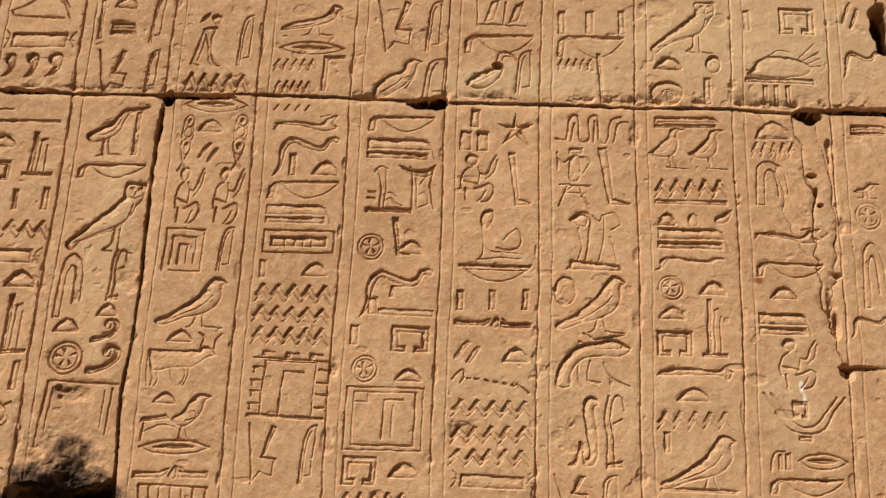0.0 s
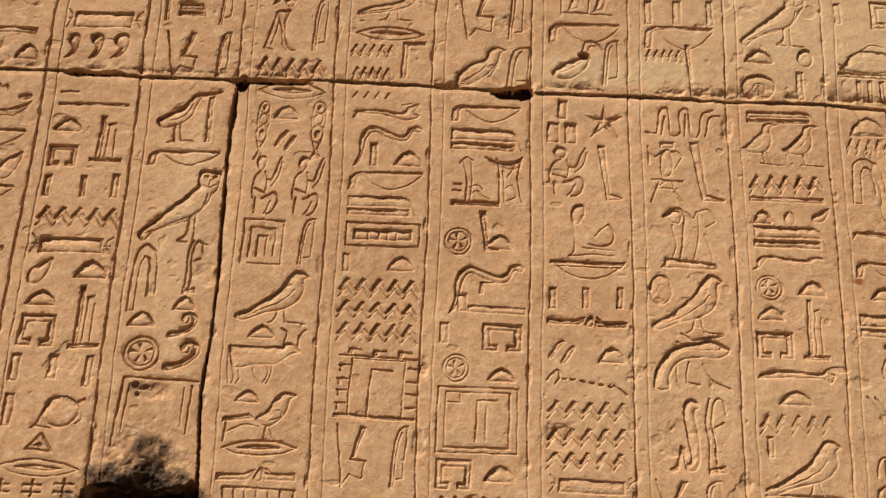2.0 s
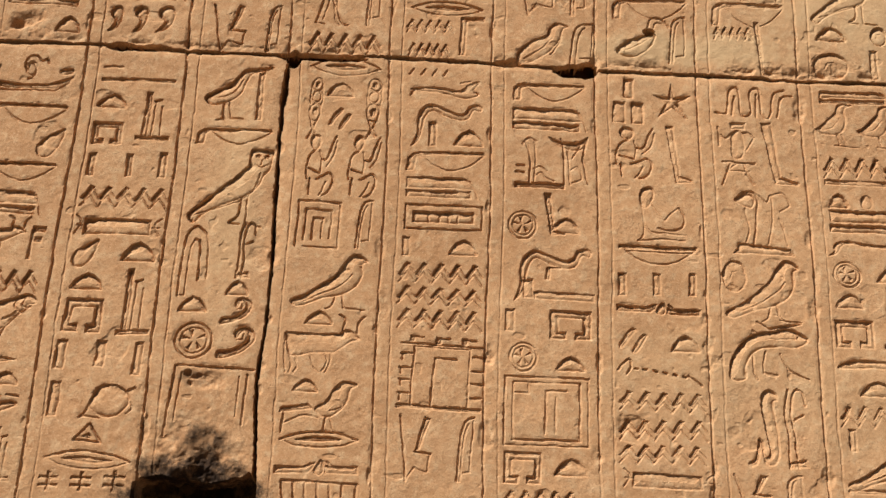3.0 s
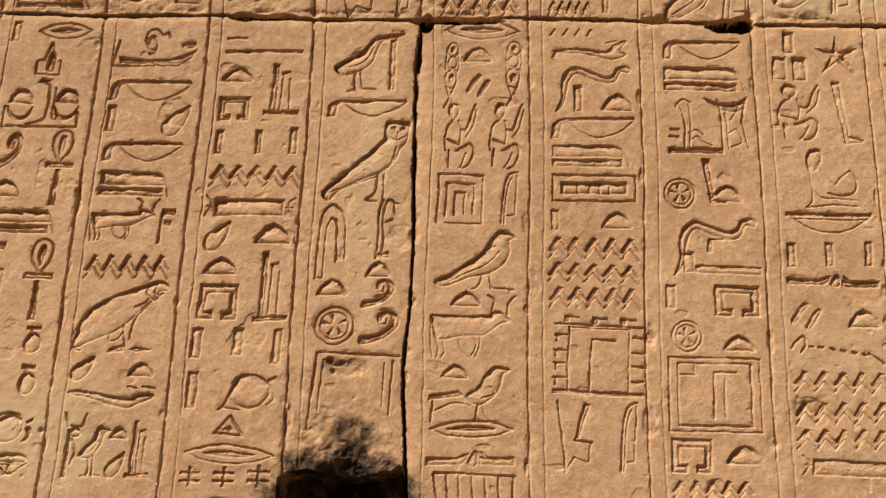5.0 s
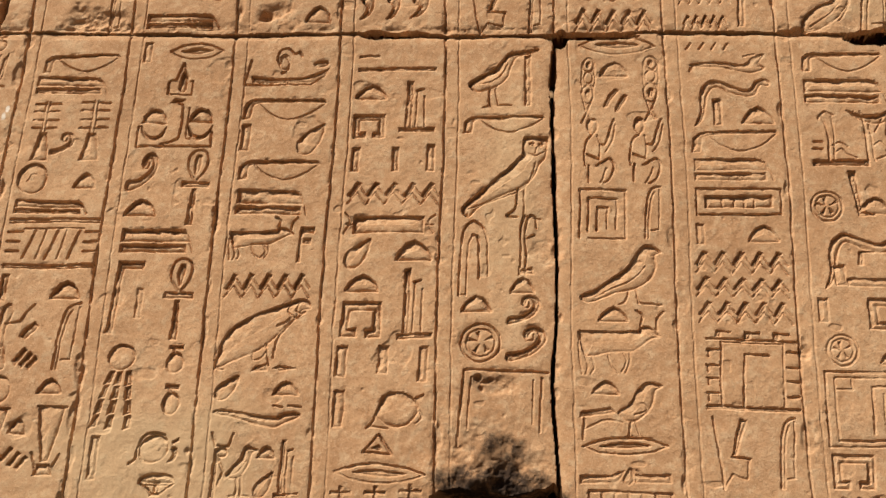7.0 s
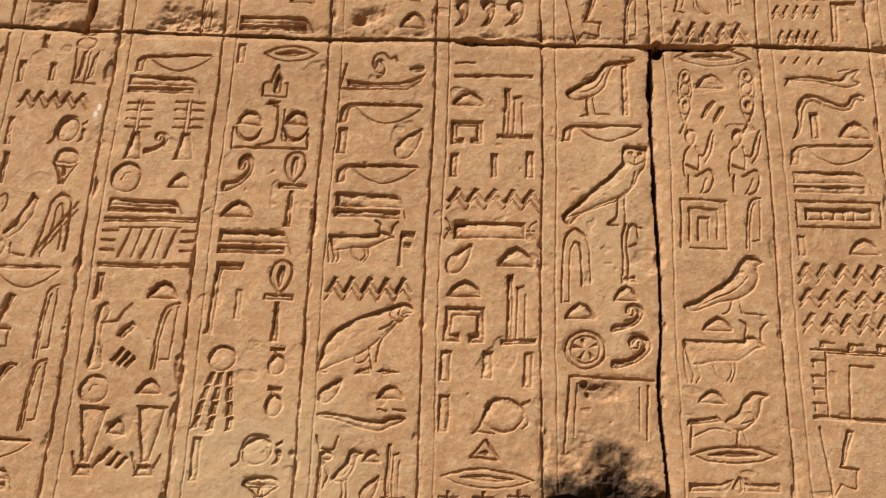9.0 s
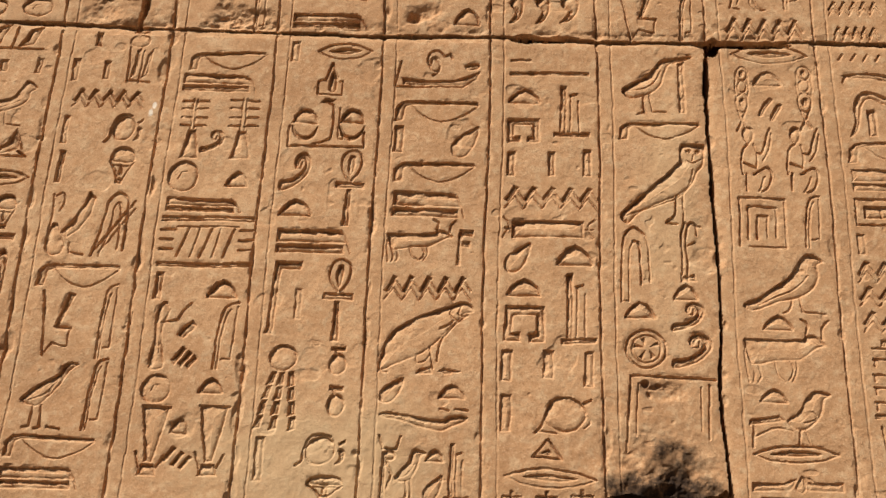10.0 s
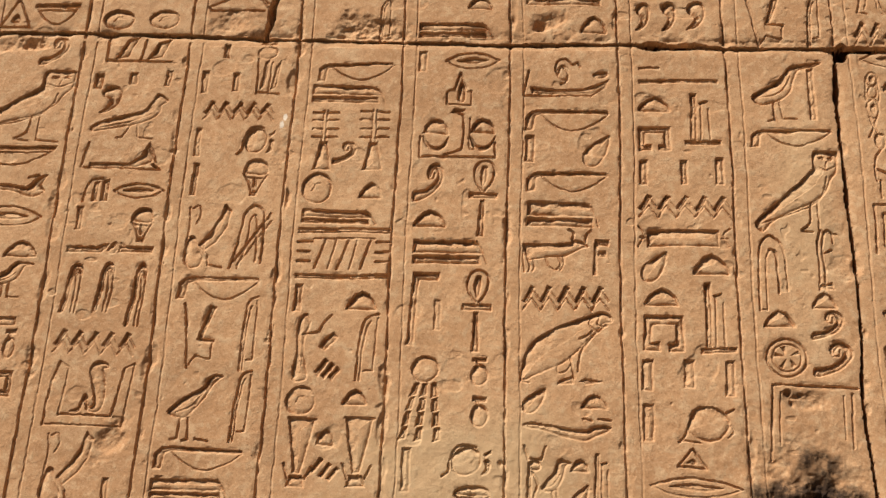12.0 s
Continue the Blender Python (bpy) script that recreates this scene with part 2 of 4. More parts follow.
# ---- the repertoire of signs, each in a box from 0 to 1: F sunk shape, S the same with curved sides, L cut line, C curved line, T and D the same but fine, O disc, R ring ----
FORMS = {
    "bearer": "S .05,0 .10,.40 .06,.70 .12,.92 .25,.95 .32,.80 .25,.62 .26,.34 .36,.02;L .20,.66 .50,.70 .60,.85 .72,.95;F .55,.48 .62,.60 .82,.70 .90,.62 .66,.43;F .48,.12 .68,.32 .75,.28 .56,.06;F .63,.08 .82,.26 .89,.22 .70,.02;F .78,.05 .94,.20 1,.14 .85,0;D .12,.3 .25,.28;T .2,.5 .22,.2",
    "hen": "S .48,.52 .60,.62 .70,.88 .84,1 1,.92 .91,.84 .87,.60 .74,.38 .60,.30 .46,.42;F 0,.38 .02,.48 .36,.56 .42,.46 .10,.40;L .05,.36 .02,.02;D .04,.18 .30,.34 .50,.30;D .60,.60 .76,.62 .79,.50 .66,.44;L .60,.30 .58,.08;D .66,.32 .72,.05 .84,.02",
    "quail": "S 0,.42 .10,.52 .36,.66 .64,.78 .70,.90 .84,.96 1,.93 .92,.88 .82,.80 .68,.60 .50,.44 .35,.33 .12,.35;L .26,.34 .26,.05 .14,.03;L .41,.34 .45,.04 .36,.02;L .58,.05 .82,.03;D .16,.42 .42,.48 .62,.66;D .70,.84 .66,.72 .52,.52",
    "fledgling": "S 0,.02 .03,.30 .30,.55 .58,.70 .64,.90 .78,1 1,.93 .90,.85 .84,.60 .64,.30 .30,.06;D .12,.12 .44,.34 .68,.62;D .66,.24 .80,.46 .88,.72;T .0,.02 .0,-.06",
    "lion": "S 0,.60 .10,.72 .30,.64 .58,.52 .72,.50 .80,.64 .90,.72 1,.64 .96,.46 .84,.26 .72,.06 .50,.18 .20,.42 .04,.50;L .68,.96 .78,.90;L .86,.98 1,.93;D .72,.46 .82,.5 .9,.6",
    "crest": "C 0,0 .14,.85 .5,1 .86,.7 1,.3;D .3,.2 .4,.6 .7,.6",
    "pouchbag": "S 0,.22 .12,.52 .40,.78 .72,.98 1,1 .94,.62 .74,.24 .44,.02 .16,.04;D .2,.3 .5,.5 .8,.8",
    "offering": "F .34,.36 .60,.58 .76,.80 .84,1 1,.90 .94,.64 .74,.42 .50,.26;S .10,.46 .04,.16 .16,.02 .40,.02 .48,.16 .36,.30 .24,.48;L .58,.20 .62,.06 .92,.03;D .04,.94 .08,.62 .04,.24;D .10,.92 .24,.96 .30,.82 .22,.70;T .5,.26 .58,.2",
    "kneeling": "S .14,.98 .06,.84 .10,.64 .20,.60 .30,.74 .34,.86 .30,.98;D .10,.62 .13,.32 .10,.12 .0,.02;D .28,.70 .36,.56 .50,.40 .62,.50 .80,.62;C .80,.62 .90,.46 .84,.28 .60,.22 .40,.26;D .14,.30 .30,.18 .70,.16 .92,.14;D 0,.02 .4,.06 .9,.05",
    "gosling": "S 0,.38 .10,.45 .30,.63 .46,.80 .52,.95 .66,1 .88,.97 .72,.91 .68,.80 .72,.60 .66,.42 .50,.30 .20,.29;L .48,.30 .54,.10;D .58,.31 .68,.10;T .44,.05 .96,.03;D .14,.38 .4,.46 .56,.66",
    "loaf": "F 0,0 0,.15 .10,.5 .28,.84 .5,1 .72,.84 .9,.5 1,.15 1,0",
    "basket": "F 0,0 .01,.7 .08,.94 .16,1 .98,1 1,.86 .2,.82 .12,.70 .10,.02;D .18,.80 .32,.36 .48,.08 .62,.03 .82,.34 .99,.84",
    "bowl": "F 0,.80 0,1 1,1 .98,.80;D .03,.82 .2,.34 .4,.04 .6,.04 .8,.36 .97,.82;T .1,.66 .9,.68",
    "slab": "F 0,.46 0,1 .80,1 .90,.86 .96,.46;F 0,0 0,.34 .90,.34 .92,0;T .86,.97 .95,.5 1,.04",
    "bar": "F 0,0 0,1 1,1 1,0",
    "stroke": "F 0,0 0,1 1,1 1,0",
    "house": "F 0,0 0,1 1,1 1,0 .62,0 .62,.24 .8,.24 .8,.74 .2,.74 .2,.24 .4,.24 .4,0",
    "seat": "F .16,.08 .18,1 .34,1 .34,.08;L .44,.81 .62,.84;T .46,.10 .46,.78;T .68,.70 .70,.10;F 0,0 0,.075 1,.075 1,0",
    "egg": "S .02,.28 .10,.07 .32,0 .60,.08 .84,.38 .98,.78 .96,.98 .76,.92 .44,.74 .14,.52",
    "mouth": "C 0,.5 .2,.84 .5,1 .8,.84 1,.5;D 0,.5 .2,.16 .5,.0 .8,.16 1,.5;S .20,.52 .36,.66 .5,.70 .66,.64 .80,.52 .66,.38 .5,.34 .36,.38",
    "eye": "C 0,.36 .3,.6 .55,.92 .66,1;L .0,.36 .05,.24 .9,.22;D .6,.86 .85,.6 1,.2;T .66,.9 .82,.8 .96,.5",
    "curl": "S 0,0 .35,.08 .75,.28 1,.62 .92,.90 .68,1 .46,.92 .40,.74 .50,.62 .56,.76 .64,.86 .76,.82 .80,.68 .66,.48 .35,.30 0,.24;D .50,.60 .64,.62 .66,.76",
    "reed": "C .02,0 .10,.55 .22,.84 .50,.96 1,1;D .24,0 .32,.50 .44,.78 .62,.88;T .98,.94 .96,.16 .46,.14",
    "djed": "L 0,.98 .42,.98;L .56,.97 1,.97;T .42,1 .42,.48;T .56,1 .56,.48;L 0,.84 .4,.84;L .58,.84 1,.84;L 0,.69 .4,.69;L .58,.69 1,.69;L 0,.55 .4,.55;L .58,.55 1,.55;F .36,.46 .64,.46 .82,0 .16,0",
    "ankh": "C .44,.61 .20,.74 .16,.90 .34,1 .66,1 .84,.90 .80,.74 .56,.61;S .50,.66 .38,.78 .40,.90 .50,.94 .60,.90 .62,.78;F 0,.5 0,.58 1,.58 1,.5;F .38,0 .43,.48 .57,.48 .62,0",
    "flag": "F 0,0 .06,1 1,1 1,.90 .30,.90 .24,0",
    "pot": "O .5,.38 .46,.37;F .12,.86 .12,1 .88,1 .88,.86;L .42,.74 .3,.9",
    "disc": "O .5,.5 .49,.49;T .34,.42 .42,.62 .58,.64",
    "wheel": "R .5,.5 .49,.49;D .14,.5 .24,.75 .5,.86 .76,.75 .86,.5 .76,.25 .5,.14 .24,.25 .14,.5;F .46,.56 .38,.76 .48,.80;F .58,.54 .80,.60 .76,.68;F .56,.44 .70,.30 .62,.24;F .46,.44 .40,.22 .32,.28;F .42,.52 .20,.52 .22,.62",
    "scarab": "S .20,.34 .24,.70 .46,.96 .72,.84 .80,.48 .64,.12 .36,.08;C .0,.02 .12,.16 .17,.5 .28,.92 .48,1.02 .68,.96;F .86,.74 1,.86 1,.76 .90,.66;S .88,.56 1,.50 .96,.18 .82,.08 .90,.30",
    "head": "S .05,.60 .10,.88 .30,.98 .50,1 .72,.98 .92,.88 .96,.60;L .0,.58 .26,.34 .40,.08;D 1,.58 .82,.36 .62,.08;F .36,0 .38,.13 .62,.13 .64,0;L .46,.50 .48,.25;T .2,.48 .8,.48;D .56,.46 .60,.28",
    "owl": "S 0,.12 .20,.31 .44,.53 .64,.72 .70,.79 .70,.96 .75,1 .97,1 1,.96 .99,.76 .92,.66 .84,.50 .70,.37 .45,.27 .20,.12 .09,.01;D .06,.10 .45,.25 .72,.37 .82,.52 .86,.68;C .66,.36 .64,.14 .54,.05;D .74,.38 .74,.03;T .54,.03 .66,.02;T .74,.03 .94,.01;O .81,.91 .035,.030;O .92,.91 .035,.030;D .74,.82 .86,.77 .97,.82;T .87,.87 .86,.80",
    "falcon": "S 0,.16 .2,.28 .42,.48 .6,.66 .7,.86 .8,1 .92,.97 1,.88 .93,.82 .94,.64 .86,.44 .70,.30 .42,.20 .1,.06;D .18,.16 .5,.34 .7,.5 .8,.66;D .60,.27 .56,.1 .48,.03;D .68,.30 .72,.10 .80,.06;T .72,.07 1,.05",
    "chick": "S 0,.46 .2,.62 .40,.74 .5,.9 .62,1 .78,.98 1,.92 .82,.88 .76,.76 .66,.56 .46,.40 .24,.36 .06,.38;D .14,.44 .40,.52 .60,.70;C .34,.38 .38,.2 .34,.04;T .34,.04 .16,.03;L .50,.42 .52,.06;T .52,.06 .8,.04",
    "vulture": "S 0,.05 .04,.32 .13,.55 .34,.73 .62,.87 .75,.93 .88,.98 .97,.93 1,.84 .90,.81 .80,.66 .72,.58 .58,.40 .42,.26 .22,.15 .04,.05;C .93,.80 .80,.67 .66,.45 .62,.20;L .54,.38 .58,.10;F .40,.02 .44,.09 .56,.12 .57,.03;F .64,.06 .70,.10 .88,.05 .70,.02;D .40,.27 .41,.17 .50,.20 .56,.30;C .78,.94 .74,.82 .82,.72;C .86,.92 .84,.82 .90,.78;C .64,.62 .72,.66 .80,.74;D .66,.50 .76,.62;T .04,.04 .10,.03",
    "gull": "S 0,.3 .16,.44 .42,.54 .66,.64 .78,.84 .84,1 .94,.96 1,.86 .92,.78 .9,.62 .74,.44 .46,.32 .16,.24 .03,.2;D .14,.3 .5,.42 .78,.6;T .54,.34 .46,.12 .38,.08;T .64,.38 .66,.12 .86,.1",
    "bull": "S 0,.62 .04,.66 .35,.65 .68,.67 .74,.73 .84,.73 .92,.65 .96,.58 .86,.55 .72,.42 .6,.36 .36,.34 .16,.29 .06,.32;D 0,.62 .0,.3 .03,.02;D .06,.32 .10,.15 .08,.02;D .14,.30 .17,.12 .14,.03;D .33,.33 .38,.15 .46,.04;D .60,.36 .60,.2 .55,.05;D .52,.34 .56,.2 .50,.06;C .68,.98 .75,.90 .73,.75;C 1,.97 .93,.86 .92,.70;T .80,.68 .84,.62",
    "seated": "S .20,1 .10,.88 .22,.78 .38,.78 .46,.88 .40,.98;C .30,.76 .10,.66 .0,.46 .04,.30;L .10,.46 .46,.40;D .46,.74 .52,.60 .48,.42;C .52,.62 .70,.62 .84,.84 .96,.98;D 1,.90 .90,.66 .70,.50;L .14,.30 .16,.06;C .40,.30 .62,.36 .80,.40 .92,.30 .80,.10 .60,.04;D .70,.26 .60,.12 .50,.04",
    "cobra": "S .92,.94 .70,1 .48,.95 .42,.80 .52,.55 .62,.34 .66,.16 .54,.10 .46,.28 .34,.34 .26,.18 .18,.06 0,.02 0,-.02 .24,-.01 .34,.14 .40,.20 .48,.02 .70,-.02 .92,.06 .98,.30 .92,.60 .80,.82 .94,.86",
    "viper": "S 0,0 .07,.3 .07,.6 .12,.84 .26,.96 .46,.86 .62,.78 .74,.80 .82,.96 .94,1 1,.92 .97,.84 .88,.86 .8,.66 .66,.62 .46,.70 .28,.80 .19,.66 .15,.40 .10,.15",
    "loop": "C 0,0 .06,.6 .14,.88 .45,1 .8,.9;D .8,.9 .94,.66 .98,.25;D .26,0 .30,.6 .42,.8;C .42,.8 .58,.78 .66,.6 .68,.22;T 0,0 .26,0",
    "crook": "S 0,.02 .16,.42 .26,.78 .40,.96 .70,1 .96,.90 1,.76 .80,.80 .72,.86 .56,.80 .50,.60 .42,.30 .24,.02;D .62,.80 .74,.60 .66,.0;D .98,.76 .96,.40 .86,.0",
    "plough": "C .02,1 .10,.80 .20,.45 .33,0;F .76,1 .95,.97 .66,.48 .54,.46;L .54,.45 1,.43;D 1,.43 .96,.28 .93,.15 .54,.20;T .33,0 .52,.18",
    "bolt": "F .1,.02 .1,.86 .88,.92 .88,.08;D 0,1 .06,.62 .0,.0;D 1,1 .93,.66 .99,.1;T .02,.5 .1,.5;T .9,.5 .98,.5",
    "knotbar": "F 0,.10 0,.62 .34,.60 .42,.82 .48,.86 .46,.50 .40,.16;F .60,.20 .60,.66 1,.62 1,.14;S .47,.30 .52,.90 .56,1 .60,.50 .54,.04;L .62,.9 .66,.7",
    "comb": "L 0,1 1,1;L 0,.94 .06,.0;L .16,.94 .18,.1;L .32,.94 .34,.1;L .48,.94 .5,.1;L .64,.94 .66,.1;L .8,.94 .82,.1;L .98,.94 .98,.1",
    "bighouse": "L 0,0 0,1 1,1;T 1,1 1,0 0,0;T .1,.08 .1,.92 .9,.92;L .9,.92 .9,.08 .1,.08;T .12,.76 .28,.76 .28,.92;L .48,.18 .5,.8 .74,.8;T .60,.18 .62,.70",
    "maze": "L 0,0 0,1 1,1;T 1,1 1,0 .2,0;L .18,.14 .18,.82 .8,.82;T .8,.82 .8,.2;L .38,.16 .38,.62 .6,.62;T .6,.62 .6,.2",
    "tablet": "L 0,0 0,1 1,1 1,0 0,0;F .1,.26 .1,.72 .9,.72 .9,.26;L .3,.3 .3,.7;L .44,.3 .46,.7;L .56,.3 .58,.7;L .68,.3 .7,.7",
    "court": "L .1,1 .04,.7 .0,0;T 0,0 .94,0 .98,.6 1,1;T .22,.9 .18,.14;L .18,.16 .8,.16 .86,.6 .88,.9;T .1,1 .22,.9;T .88,.9 1,1",
    "mat": "L 0,1 1,1;T 0,.93 1,.93;L 0,.06 1,.06;T 0,0 1,0;L 0,.74 .16,.74;L 0,.54 .14,.54;L 0,.34 .14,.34;L .86,.74 1,.74;L .86,.54 1,.54;L .86,.34 1,.34;L .2,.2 .3,.76;T .34,.2 .42,.76;L .44,.2 .56,.76;T .58,.2 .66,.76;L .7,.2 .8,.76;T .18,.80 .84,.80",
    "basin": "L 0,.5 0,0 1,.02 1,.4;C .50,1.12 .57,1.0 .57,.30 .50,.16 .34,.08;D .66,1.0 .66,.28 .72,.2;F .40,1.14 .44,1.24 .58,1.22 .52,1.12",
    "cone": "C 0,.05 .02,.40 .26,.46;L .28,.46 .52,1;S .42,.20 .50,.60 .60,.70 .74,.40 .68,.12;D 1,.05 .98,.42 .76,.46 .56,.96;T 0,.02 1,.02",
    "pyramid": "L 0,0 .5,1 1,0 0,0;S .34,.18 .5,.44 .64,.18",
    "cup": "F .02,1 .98,1 .64,.2 .38,.2;F .18,0 .3,.16 .72,.16 .84,0;L .0,.34 .22,.12;L 1,.30 .8,.12;L 0,1 1,1",
    "pouch": "S .18,.32 .24,.70 .36,.96 .66,1 .88,.76 .92,.42 .74,.08 .44,.06;C 0,0 .10,.12 .20,.44 .28,.86;L .88,.84 1,.92;D .94,.5 1,.32 .9,.14;T .0,.02 .4,.0",
    "cross": "F 0,.62 0,.76 1,.76 1,.62;F 0,.22 0,.36 1,.36 1,.22;F .42,0 .42,1 .58,1 .58,0",
    "strokes3": "F 0,.4 .3,1 .42,.92 .12,.3;F .3,.2 .62,.8 .74,.72 .42,.12;F .58,.08 .88,.64 1,.56 .7,0",
    "strokes2": "S 0,.34 .1,.2 .5,.8 .62,.98 .4,1;S .46,.1 .6,.0 .94,.56 1,.76 .8,.74",
    "star": "F .5,1 .58,.62 .98,.66 .64,.44 .86,0 .5,.3 .14,.0 .36,.44 .02,.66 .42,.62",
    "leg": "F 0,1 .3,1 .5,.12 1,.04 1,0 .34,0",
    "staff": "C .5,0 .46,.4 .36,.7 .5,.96 .8,.96 .9,.78;C .2,.0 .24,.4 .14,.74 .3,.98;F .3,.0 .2,.06 .8,.1 .9,.0;L .5,.6 .8,.66",
    "shrine": "C .10,.84 .18,.96 .28,.90;C .14,.88 .20,.60 .20,.10;D .26,.86 .28,.6 .27,.1;L .66,.88 .68,.10;T .72,.74 .75,.10;S .46,.98 .58,.92 .72,.89 .90,.93 1,1 .95,.81 .80,.76 .60,.82;L .96,.90 .92,.60 1,.12;T .90,.86 .78,.60;F 0,0 0,.10 .68,.10 .68,0;L .02,.43 .12,.43;L .02,.30 .12,.30;D .24,.36 .34,.42 .44,.34;D .26,.20 .36,.30 .42,.20 .54,.14;D .74,.34 .84,.42 .92,.22 .78,.12;T .62,.96 .66,.86;T .54,.95 .58,.84",
    "figure": "F .36,.9 .34,1 .78,1 .74,.9;S .42,.86 .34,.64 .40,.44 .64,.44 .70,.64 .64,.86;C .4,.84 .2,.74 .06,.8;L .02,.92 .02,.62;C .68,.84 .86,.84 .98,.76;T .98,.76 .74,.54;L .10,.36 .94,.35;T .2,.22 .8,.22;L .34,.36 .22,.2 .06,.0;L .66,.34 .76,.18 .92,.02;T .2,.2 .5,.34",
    "coils": "C 0,.1 .14,.1 .18,.9 .3,.96 .32,.1 .4,.0 .46,.2 .46,.9 .58,.96 .6,.1 .7,.0 .76,.8 .9,1;C .2,.0 .24,.7;C .52,.0 .54,.8;C .8,.0 .86,.7 1,.8",
    "centipede": "C 0,.55 .06,.8 .14,1 .16,.7 .1,.4;L .2,.62 .24,.6;L .3,.6 .34,.58;L .42,.56 .46,.54;L .54,.52 .58,.5;L .66,.46 .70,.42;L .78,.38 .82,.32;C .84,.4 .92,.24 1,.04",
    "garland": "C 0,1 .14,.7 .26,.3 .5,.16 .74,.3 .86,.7 1,1;C .1,1 .22,.7 .34,.42 .5,.3 .66,.42 .78,.7 .9,1;F .42,0 .42,.12 .58,.12 .58,0",
    "knife": "S 0,.2 .16,.7 .5,.74 .8,.7 .9,1 .94,.7 1,.5 .94,0 .8,.3 .4,.24",
    "rope": "R .50,.90 .40,.10;O .50,.90 .15,.045;R .50,.70 .32,.09;R .50,.44 .42,.15;O .52,.44 .18,.07;C .24,.32 .40,.20 .78,.04;C .76,.32 .52,.18 .10,.0;D .06,.92 .02,.66 .14,.5;D .94,.92 .98,.66 .86,.5",
    "tray": "L .04,1 .0,.0 .8,.04;F .08,.34 .4,.26 .7,.3 .88,.5 1,.66 .96,.34 .8,.1 .1,.08;S .82,.9 .96,1 .98,.8 .86,.7;L .8,.02 .9,.3",
    "coil": "C .3,0 .5,.1 .55,.5 .3,.7 .2,.4 .1,.6 .2,.95 .5,1 .75,.8 .9,.9 1,.7;R .38,.45 .2,.3",
    "lizard": "S 0,.5 .2,.64 .45,.62 .7,.5 .84,.86 1,1 .92,.56 .98,.3 .8,.06 .5,.3 .2,.4;L .72,.9 .86,1;L .05,.5 .0,.2",
    "sprouts": "L .08,.0 .06,1;F .2,.1 .34,.9 .5,1 .38,.2;L .56,.0 .6,.9;F .66,.1 .78,.8 .96,.96 .86,.2;L .1,.04 1,.0",
    "tooth": "C 0,0 .1,.6 .3,.96 .7,1;F .36,.0 .4,.86 .6,.86 .58,.0;F .7,.0 .74,.9 1,.92 .98,.0",
    "comma": "S .04,.0 .3,.2 .44,.46 .12,.62 .04,.84 .3,1 .7,1 .96,.78 .9,.4 .6,.12 .3,.0",
    "post": "F .2,0 .2,.74 .4,.74 .4,0;L .0,1 .2,.8 .8,.8 1,1;O .5,.7 .3,.08;L .4,.6 .7,.4 .5,.2",
    "pennant": "F .0,.0 .14,1 .34,1 .2,0;F .34,.82 .34,1 1,1 1,.82;F .34,.5 .34,.66 .8,.66 .8,.5",
    "bricks": "F .34,.56 .34,1 .66,1 .66,.56;F 0,0 0,.46 .4,.46 .4,0;F .6,0 .6,.46 1,.46 1,0",
    "frame": "L .06,0 .1,1;L .1,1 1,.98;T .16,.2 .18,.9;L .93,.9 .92,.2;T .84,.86 .84,.3",
    "bed": "L .06,1 0,.1 1,.0 .9,.2;F .1,.26 .6,.2 .74,.5 .84,.98 .9,.3 .7,.08 .1,.12;L .84,.9 .94,.3",
    "dashes": "L 0,.1 .08,.9;L .25,.1 .33,.9;L .5,.1 .58,.9;L .75,.1 .83,.9",
    "splitdisc": "F 0,.55 .08,.78 .28,.96 .5,1 .74,.96 .92,.78 1,.55;S 0,.45 .22,.2 .5,.12 .78,.2 1,.45 .84,.12 .5,-.02 .16,.12",
    "walker": "S .42,1 .22,.94 .12,.82 .24,.84 .4,.92;S .66,.98 .84,.9 .72,.78 .54,.86 .5,.94;S .26,.70 .72,.74 .62,.56 .60,.34 .46,.44 .36,.60;C .3,.66 .16,.36 .04,.04;T .04,.04 .3,.02;D .4,.56 .32,.3 .24,.1;C .58,.5 .70,.2 .86,.05 1,.03;T .52,.4 .62,.1 .74,.02",
    "triad": "C .06,.9 .2,1 .38,.96 .4,.7 .34,.2;D .44,.94 .56,.84 .64,.96 .66,.6 .6,.2;D .66,.96 .84,1 .96,.82 .8,.72;S .02,.86 .2,.98 .36,.9 .3,.74;D .2,.72 .26,.4 .2,.2;T .9,.2 .78,.6;F .06,.1 .06,.18 .94,.14 1,.04 .0,.02",
    "nest": "S 0,.1 .1,.34 .16,.5 .3,.62 .5,.6 .72,.52 .88,.3 .8,.1 .5,.0 .2,.04;D .1,.3 .04,.2 .0,.26;D .3,.62 .46,.8 .6,.74;T .72,.56 .94,1;T .78,.5 1,.76;T .82,.4 1,.56;T .84,.3 1,.36",
    "knot": "C 0,.0 .2,.5 .3,.86 .52,1 .78,.9 .82,.6 .8,.1;D .2,.0 .4,.4 .46,.76 .58,.84 .66,.6 .66,.1;L .1,.12 .98,.86;T .2,.06 1,.74",
    "snouted": "S 0,.06 .04,.4 .16,.64 .32,.80 .56,.86 .76,.92 1,.76 .88,.62 .62,.60 .4,.56 .26,.42 .2,.24 .2,.06;L .36,1 .5,.9 .72,.96 .92,1;D .3,.86 .5,.74 .84,.76;D .46,.52 .42,.2 .56,.12;T .42,.18 .6,.14;D .64,.5 .74,.24 .98,.1;O .88,.78 .02,.03;D .3,.5 .3,.2 .34,.06",
